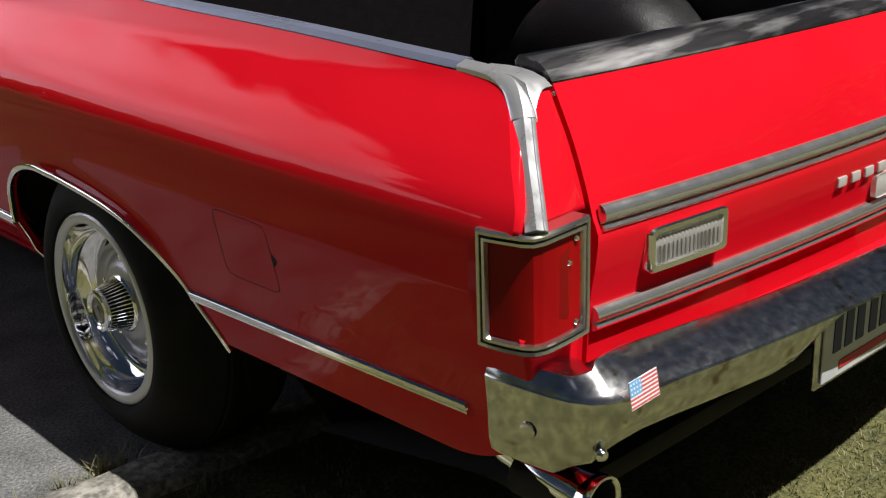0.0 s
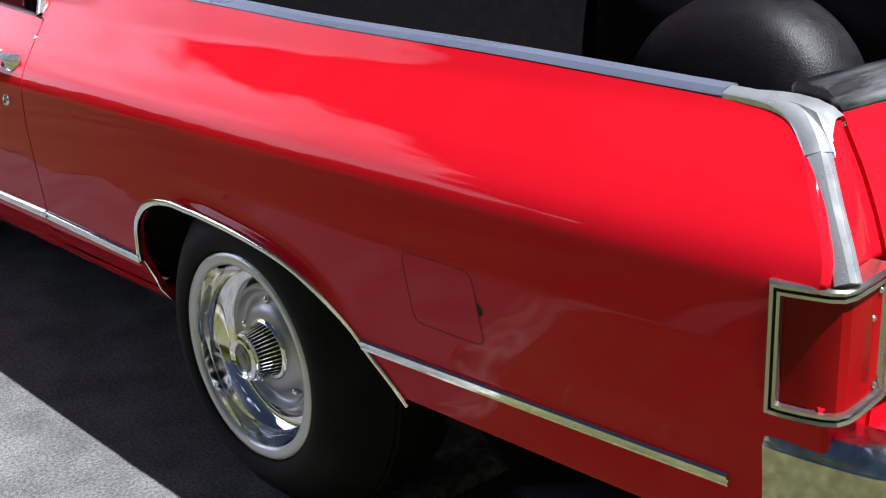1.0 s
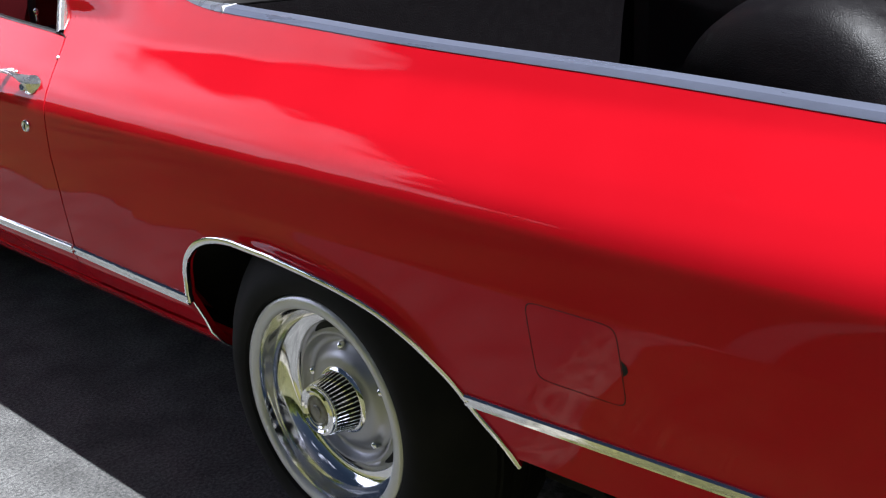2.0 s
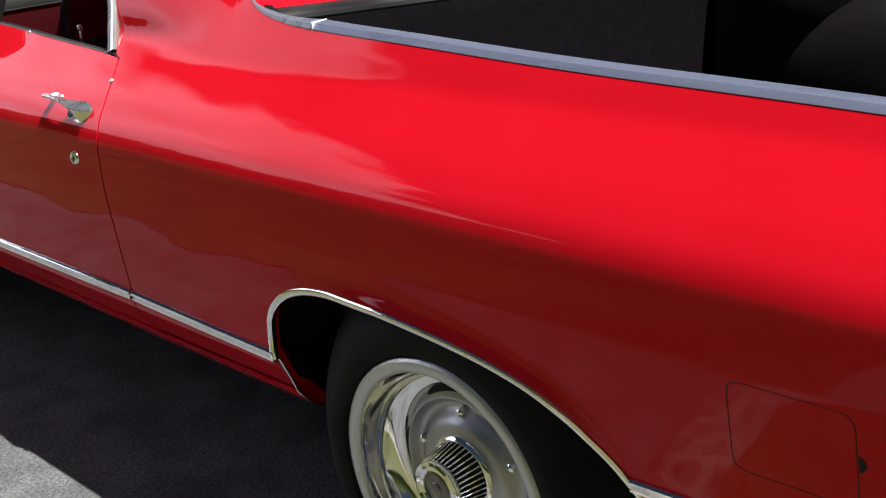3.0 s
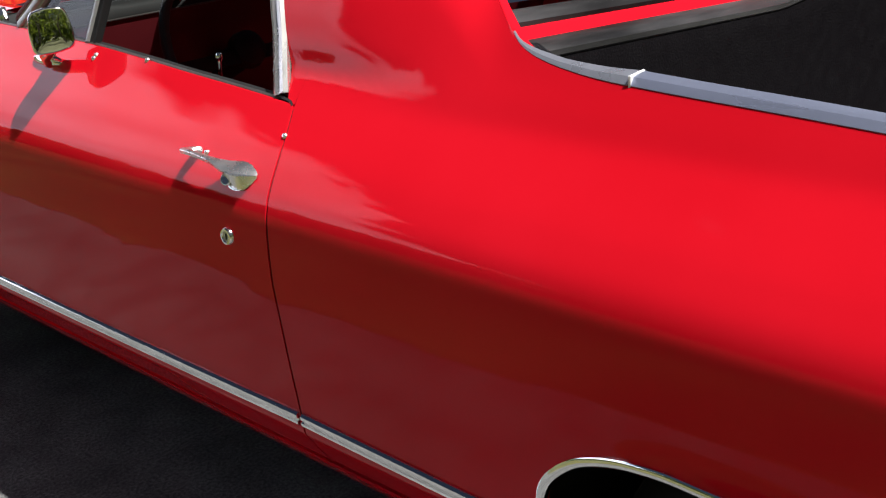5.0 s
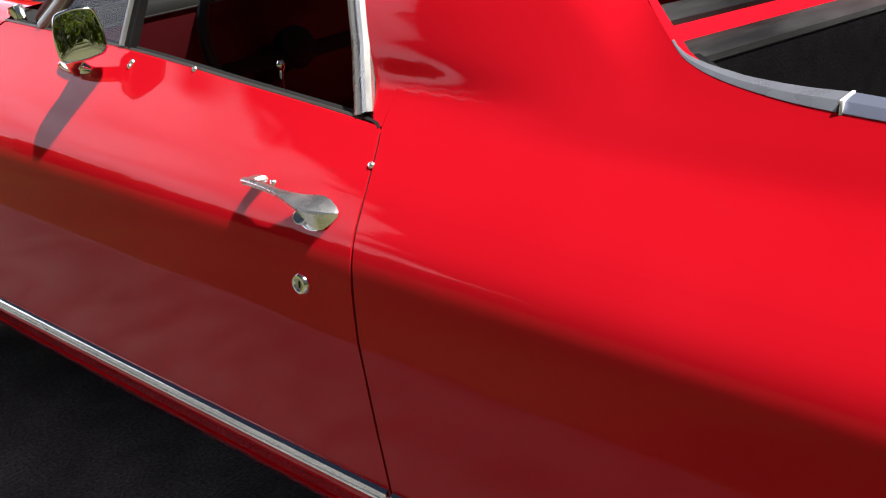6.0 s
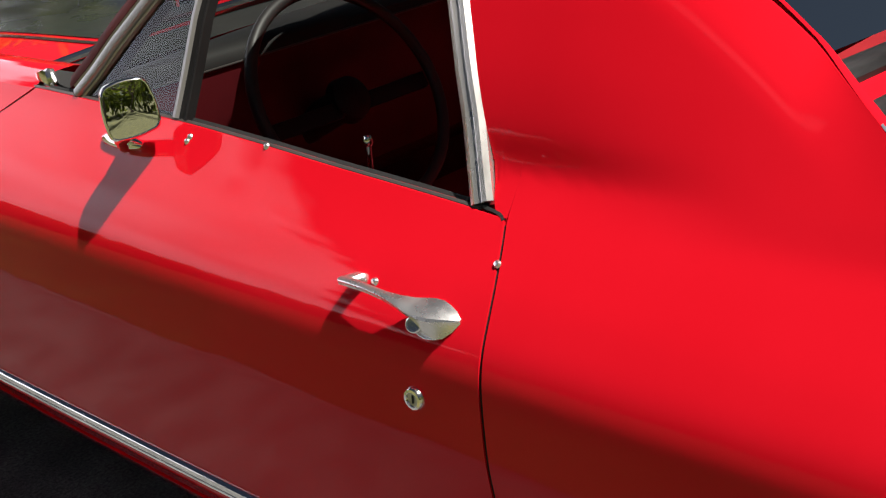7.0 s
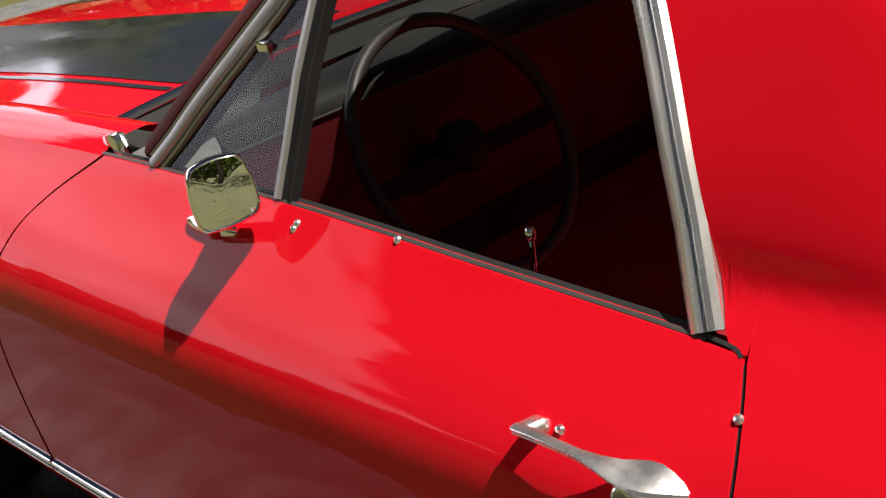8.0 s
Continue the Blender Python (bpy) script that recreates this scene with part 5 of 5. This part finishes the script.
wm = Matrix.Translation((-0.388, 1.560, 0.842)) @ pose(0, 0, 0, 62, 0, 0)
g = Geo().turned([(0.195 + 0.011 * math.cos(2 * math.pi * k / 12), 0.011 * math.sin(2 * math.pi * k / 12)) for k in range(12)], wm, 56, closed=True)
wheel = part("steering_wheel", g, wheel_rim_grey, car, "thin dark grey steering wheel")
g = Geo()
for a in (0, 180):
    g.box(0.10 * math.cos(radians(a)), -0.012, -0.012, 0.17, 0.030, 0.012, 0.004)
part("spoke", g.moved(wm), vinyl, wheel)
part("horn_cap", Geo().turned([(0.0, 0.012), (0.02, 0.011), (0.038, 0.0), (0.042, -0.02)], wm, 28), vinyl, wheel)
part("steering_column", Geo().tube([wm @ Vector((0, 0, -0.01)), wm @ Vector((0, 0, -0.30))], 0.03, 16), vinyl, car)
part("cab_back_wall", Geo().grid([[(x, 0.60 + 0.02 * v, lerp(0.3, 1.0, v)) for x in spread(-0.72, 0.72, 8)] for v in spread(0, 1, 4)]), oxblood, car)

# wheels
def road_wheel(name, label):
    """Built at the origin; its outer face looks along -x."""
    w = new(name)
    w.parent = car
    tagged(w, label)
    face = pose(0, 0, 0, 0, -90, 0)
    tyre = [(0.198, -0.022), (0.204, -0.010), (0.207, -0.001), (0.212, 0.007), (0.222, 0.011), (0.235, 0.011), (0.250, 0.006), (0.268, -0.005), (0.288, -0.020), (0.306, -0.038), (0.322, -0.058), (0.333, -0.076), (0.337, -0.080), (0.338, -0.088), (0.3425, -0.090), (0.344, -0.108), (0.339, -0.110), (0.339, -0.116), (0.3445, -0.118), (0.345, -0.145), (0.340, -0.147), (0.340, -0.153), (0.3445, -0.155), (0.343, -0.20), (0.33, -0.235), (0.27, -0.25), (0.215, -0.225)]
    part("tyre", Geo().turned(tyre, face, 80), rubber, w, "black tyre with a plain sidewall", angle=30)
    lip = [(0.206, -0.006), (0.206, 0.001), (0.203, 0.0045), (0.196, 0.006), (0.188, 0.005), (0.183, 0.002), (0.181, -0.003)]
    part("trim_ring", Geo().turned(lip, face, 80), ring_metal, w, "brushed trim ring")
    barrel = [(0.1812, -0.002), (0.1795, -0.008), (0.1785, -0.018), (0.1765, -0.030), (0.172, -0.042), (0.165, -0.052), (0.156, -0.059), (0.147, -0.062), (0.143, -0.0625), (0.141, -0.066)]
    part("rim", Geo().turned(barrel, face, 90), chrome, w, "polished chrome dish of the trim ring")
    # disc: a raised bead, a hollow with five slots behind it, and a broad domed centre
    disc = [(0.142, -0.066), (0.136, -0.068), (0.130, -0.064), (0.1265, -0.056), (0.1235, -0.052), (0.120, -0.052), (0.117, -0.056), (0.113, -0.064), (0.107, -0.068), (0.100, -0.066), (0.092, -0.058), (0.084, -0.051), (0.074, -0.047), (0.060, -0.046)]
    part("wheel_disc", Geo().turned(disc, face, 90), steel, w, "silver stamped wheel disc", angle=50)
    for k in range(5):
        slot, rows = Geo(), []
        for a in spread(-17, 17, 11):
            e = radians(a + 72 * k + 20)
            half = 0.0085 * math.sqrt(max(0.04, 1 - (a / 17) ** 2))
            rows.append([face @ Vector((r * math.cos(e), r * math.sin(e), h)) for r, h in ((0.1315 - half, -0.0625), (0.1315, -0.0605), (0.1315 + half, -0.0635))])
        part("slot", slot.grid(rows), gap, w, "dark slot in the disc")
    for k in range(5):
        e = radians(72 * k + 4)
        nut = Geo().turned([(0.0, 0.006), (0.004, 0.0055), (0.007, 0.003), (0.008, -0.006)], face @ Matrix.Translation((0.097 * math.cos(e), 0.097 * math.sin(e), -0.059)), 12)
        part("rivet", nut, chrome, w)
    hub_m = face @ Matrix.Translation((0, 0, -0.014))
    cap = [(0.062, -0.040), (0.062, -0.031), (0.0585, -0.027), (0.055, -0.026)]
    hub = part("centre_cap", Geo().turned(cap, hub_m, 48), chrome, w, "finned centre cap")
    part("cap_body", Geo().turned([(0.0535, -0.03), (0.0425, 0.020)], hub_m, 48), dark, hub)
    fin = Geo().box(0.0495, 0, -0.004, 0.0035, 0.0026, 0.048, 0.0006, pose(0, 0, 0, 0, -12.4, 0))
    for k in range(40):
        f = Geo().add(fin.v, fin.f).moved(hub_m @ pose(0, 0, 0, 0, 0, k * 9))
        part("fin", f, chrome, hub)
    part("cap_ring", Geo().turned([(0.0445, 0.017), (0.0455, 0.021), (0.044, 0.026), (0.039, 0.028), (0.035, 0.025), (0.031, 0.026), (0.028, 0.024)], hub_m, 48), chrome, hub)
    part("cap_disc", Geo().turned([(0.028, 0.0245), (0.024, 0.026), (0.022, 0.024), (0.012, 0.025), (0.010, 0.027), (0.0, 0.027)], hub_m, 40), yellow, hub, "aged yellowish centre disc")
    return w


rear_l = road_wheel("wheel", "rally wheel with a polished rim, trim ring and finned cap")
rear_l.matrix_local = Matrix.Translation((-0.943, -0.030, 0.347))
for m in (pose(0.943, -0.03, 0.347, 0, 0, 180), pose(-0.930, 2.900, 0.347), pose(0.930, 2.900, 0.347, 0, 0, 180)):
    c = copy_thing(rear_l, m)
part("rear_axle", Geo().tube([(-0.7, -0.03, 0.347), (0.7, -0.03, 0.347)], 0.045, 14), dark, car)

# ---- ground ----
def sheet(name, xs, ys, z, mat, label, bumps=0.0):
    g = Geo()
    rows = [[(x + (0.07 * noise.noise((y * 2.3, 0, 5.0)) + 0.03 * noise.noise((y * 9, 0, 8.0)) if name == "verge" and x == xs[-1] else 0), y, z + (bumps * noise.noise((x * 3, y * 3, 0)) if bumps else 0)) for x in xs] for y in ys]
    return tagged(part(name, g.grid(rows), mat), label, name, kind="structure")


steps = [-400, -120, -40, -20, -12, -8, -5, -3, -2, -1, 0, 1, 2, 3, 5, 8, 12, 20, 40, 120, 400]
sheet("ground", steps, steps, -0.03, lawn_far, "sunlit lawn reaching to the distance")
sheet("road", spread(-2.0, 9.0, 33), spread(-0.12, 10.4, 33), 0.0, asphalt, "grey worn asphalt drive beside the car")
sheet("verge", list(spread(-12.0, -1.78, 40)), spread(-0.2, 10.4, 160), 0.004, lawn_far, "sunlit mown grass beside the drive", 0.006)
sheet("lawn", spread(-12.0, 12.0, 90), spread(-12.0, -0.20, 50), 0.012, soil, "dry mown grass behind the kerb", 0.006)

# concrete kerb, rough-edged, running under the car behind the rear wheels
g = Geo()
rows = []
for k, x in enumerate(spread(-4.0, 4.0, 161)):
    cy = -0.175 - 0.13 * (x + 1.0) * 0.5
    w = lambda s: 0.004 * noise.noise((x * 9, s * 5.0, 1.0)) + 0.003 * noise.noise((x * 31, s * 9.0, 2.0))
    rows.append([(x, cy + 0.065 + w(1), -0.03), (x, cy + 0.064 + w(1), 0.026 + w(2)), (x, cy + 0.055 + w(3), 0.037 + w(4)), (x, cy + 0.02, 0.041 + w(5)), (x, cy - 0.03, 0.041 + w(6)), (x, cy - 0.058 + w(7), 0.036 + w(8)), (x, cy - 0.068 + w(9), 0.024), (x, cy - 0.07, -0.03)])
g.grid(rows)
tagged(part("kerb", g, concrete, angle=60), "rough weathered concrete kerb edging the grass", "kerb", kind="structure")

# grass blades
rng = random.Random(7)
g = Geo()


def blade(x, y, z, h, w, bend, turn):
    c, s = math.cos(turn), math.sin(turn)
    pts = []
    for t, k in ((0, 1.0), (0.5, 0.75), (1.0, 0.08)):
        d = bend * t * t
        px, py, pz = x + c * d, y + s * d, z + h * t * (1 - 0.25 * t * abs(bend) / max(h, 1e-3))
        pts += [(px - s * w * k, py + c * w * k, pz), (px + s * w * k, py - c * w * k, pz)]
    g.add(pts, [(0, 1, 3, 2), (2, 3, 5, 4)])


for k in range(95000):
    x, y = rng.uniform(-1.5, 1.9), rng.uniform(-3.0, -0.27)
    if y > -0.9 and x > -0.6:
        if rng.random() < 0.7:
            continue
    if noise.noise((x * 4, y * 4, 3)) < -0.35:
        continue
    h = rng.uniform(0.008, 0.026)
    blade(x, y, 0.008, h, rng.uniform(0.0007, 0.0016), rng.uniform(0.004, 0.02), rng.uniform(0, 6.283))
for k in range(260):
    cx, cy = rng.choice([(-1.22, -0.10), (-1.10, -0.09), (-1.03, -0.085), (-0.98, -0.08), (-0.90, -0.30), (-1.16, -0.29)])
    blade(cx + rng.gauss(0, 0.02), cy + rng.gauss(0, 0.008), -0.005, rng.uniform(0.03, 0.085), rng.uniform(0.0014, 0.0028), rng.uniform(0.01, 0.05), rng.uniform(0, 6.283))
tagged(part("grass", g, straw), "dry yellow-green mown grass blades", "grass", kind="stuff")

# a few bright specks of gravel on the asphalt
g = Geo()
for k in range(90):
    x, y = rng.uniform(-2.6, -0.9), rng.uniform(-0.05, 2.6)
    s = rng.uniform(0.0012, 0.003)
    g.box(x, y, s * 0.4, s * rng.uniform(1, 2), s * rng.uniform(1, 2), s, 0.0, pose(0, 0, 0, 0, 0, rng.uniform(0, 180)))
tagged(part("gravel", g, concrete), "pale specks of gravel on the asphalt", "gravel", kind="stuff")


# ---- a dark saloon parked on the far side of the drive ----
def parked_saloon(x0, y0):
    """Side-on saloon; built along x with its near corner at (x0, y0)."""
    t = thing("parked_car", "dark grey saloon car parked on the drive ahead", "car")
    t.matrix_world = Matrix.Translation((x0, y0, 0))
    waist = [(0.0, 0.52), (0.05, 0.70), (0.25, 0.80), (1.30, 0.88), (3.30, 0.92), (4.35, 0.90), (4.55, 0.78), (4.60, 0.52)]
    at = curve([p[0] for p in waist], [p[1] for p in waist])
    rows = []
    for x in spread(0, 4.6, 60):
        e = min(1.0, min(x, 4.6 - x) / 0.35)
        tuck_in = 0.16 * (1 - e) ** 2
        low, top = lerp(0.42, 0.24, e), at(x)
        wheel_gap = max(0.0, 0.34 ** 2 - min(abs(x - 0.85), abs(x - 3.65)) ** 2) ** 0.5
        low = max(low, 0.31 + wheel_gap if wheel_gap > 0 else low)
        rows.append([(x, tuck_in + 0.07, low), (x, tuck_in + 0.01, lerp(low, top, 0.3)), (x, tuck_in, lerp(low, top, 0.65)), (x, tuck_in + 0.03, lerp(low, top, 0.92)), (x, tuck_in + 0.10, top), (x, 0.9, top + 0.03), (x, 1.7 - tuck_in, top), (x, 1.8 - tuck_in, lerp(low, top, 0.65)), (x, 1.73 - tuck_in, low)])
    g = Geo().grid(rows)
    g.add(rows[0], [tuple(range(9))]).add(rows[-1], [tuple(reversed(range(9)))])
    part("body", g, car_paint, t, "dark grey paint")
    cab = [(1.15, 0.86), (1.85, 1.34), (2.2, 1.42), (2.9, 1.43), (3.35, 1.36), (3.95, 0.90)]
    rows = [[(x, lerp(0.10, 0.28, (z - 0.86) / 0.57), z) for x, z in cab], [(x, 0.9, z + 0.02) for x, z in cab], [(x, lerp(1.70, 1.52, (z - 0.86) / 0.57), z) for x, z in cab]]
    part("cabin", Geo().grid(rows).add(rows[0], [tuple(range(6))]).add(rows[-1], [tuple(reversed(range(6)))]), car_paint, t)
    for a, b in (((1.36, 0.92), (2.45, 0.94)), ((2.52, 0.94), (3.62, 0.95))):
        p = [(a[0], a[1]), (b[0], b[1]), (min(b[0], 3.25), 1.33), (max(a[0] + 0.55, 1.9) if a[0] < 2 else a[0], 1.33)]
        part("window", Geo().add([(x, lerp(0.10, 0.28, (z - 0.86) / 0.57) - 0.006, z) for x, z in p], [(0, 1, 2, 3)]), dark_glass, t)
    part("bumper", Geo().box(-0.02, 0.9, 0.46, 0.10, 1.66, 0.14, 0.04), car_trim, t)
    part("bumper", Geo().box(4.62, 0.9, 0.46, 0.10, 1.66, 0.14, 0.04), car_trim, t)
    for y in (0.35, 1.45):
        part("headlight", Geo().box(0.03, y, 0.66, 0.05, 0.30, 0.11, 0.02), lens_clear, t)
        part("tail_light", Geo().box(4.56, y, 0.70, 0.05, 0.30, 0.12, 0.02), lens_red, t)
    for x in (0.85, 3.65):
        for y, f in ((0.10, 90), (1.70, -90)):
            m = pose(x, y, 0.31, f, 0, 0)
            w = part("wheel", Geo().turned([(0.20, 0.02), (0.26, 0.03), (0.30, 0.01), (0.31, -0.03), (0.31, -0.15), (0.28, -0.19), (0.18, -0.18)], m, 40), rubber, t, "black tyre on a grey rim")
            part("rim", Geo().turned([(0.20, 0.018), (0.19, 0.0), (0.17, -0.03), (0.08, -0.015), (0.05, 0.0), (0.0, 0.004)], m, 32), car_trim, w)


parked_saloon(3.6, 8.2)

# ---- trees beside and ahead ----
def tree(x, y, h, r, seed):
    rg = random.Random(seed)
    t = thing("tree", "tall leafy green tree on the lawn", "tree", "trees round the drive")
    t.matrix_world = Matrix.Translation((x, y, -0.03))
    tr = Geo()
    top = h * 0.55
    tr.sweep([Vector((0.1 * math.sin(k * 0.9), 0.1 * math.cos(k * 1.3), top * k / 6)) for k in range(7)], [(Vector((1 - 0.1 * k, 0, 0)), Vector((0, 1 - 0.1 * k, 0))) for k in range(7)], [(0.035 * h * 0.6 * math.cos(a), 0.035 * h * 0.6 * math.sin(a)) for a in spread(0, 2 * math.pi * 11 / 12, 12)])
    tips = []
    for k in range(9):
        a, z0 = rg.uniform(0, 6.283), h * rg.uniform(0.25, 0.5)
        e = Vector((math.cos(a) * r * rg.uniform(0.4, 0.8), math.sin(a) * r * rg.uniform(0.4, 0.8), h * rg.uniform(0.5, 0.85)))
        tr.tube([(0, 0, z0), (e.x * 0.5, e.y * 0.5, lerp(z0, e.z, 0.6)), e], 0.05, 6)
        tips.append(e)
    part("trunk", tr, bark, t)
    cr = Geo()
    for k in range(2600):
        base = rg.choice(tips + [Vector((0, 0, h * 0.8))])
        d = Vector((rg.gauss(0, 1), rg.gauss(0, 1), rg.gauss(0, 0.8)))
        p = base + d * r * 0.30
        if p.z < h * 0.16:
            continue
        s = rg.uniform(0.08, 0.2) * (h / 8)
        n = Vector((rg.gauss(0, 1), rg.gauss(0, 1), rg.gauss(0, 1))).normalized()
        u = n.orthogonal().normalized() * s
        v = n.cross(u.normalized()) * s * rg.uniform(0.5, 1.0)
        cr.add([p - u, p - v * 0.7, p + u, p + v * 0.7], [(0, 1, 2, 3)])
    part("crown", cr, foliage, t)
    return t


for k in range(5):
    tree(-17 + 4 * k + rng.uniform(-1, 1), -15 + rng.uniform(-2, 2), rng.uniform(6, 9), rng.uniform(2.8, 3.4), 50 + k)

# dense woods beyond the lawn, all round but for the open side ahead
g = Geo()
for k in range(34000):
    a = rng.uniform(0, 2 * math.pi)
    d = rng.uniform(24, 32)
    top = 5.2 + 1.6 * noise.noise((math.cos(a) * 7, math.sin(a) * 7, 0.3)) + 0.8 * noise.noise((math.cos(a) * 22, math.sin(a) * 22, 0.9))
    top *= 1.0 if math.sin(a) < 0.2 else 0.86 if math.cos(a) > 0.15 else 0.62
    p = Vector((d * math.cos(a), d * math.sin(a), max(0.0, top) * rng.random() ** 0.7))
    s = rng.uniform(0.25, 0.6)
    n = Vector((rng.gauss(0, 1), rng.gauss(0, 1), rng.gauss(0, 1))).normalized()
    u = n.orthogonal().normalized() * s
    v = n.cross(u.normalized()) * s * rng.uniform(0.5, 1.0)
    g.add([p - u, p - v * 0.7, p + u, p + v * 0.7], [(0, 1, 2, 3)])
tagged(part("woods", g, foliage), "dense green woods beyond the lawn", "woods", kind="stuff")
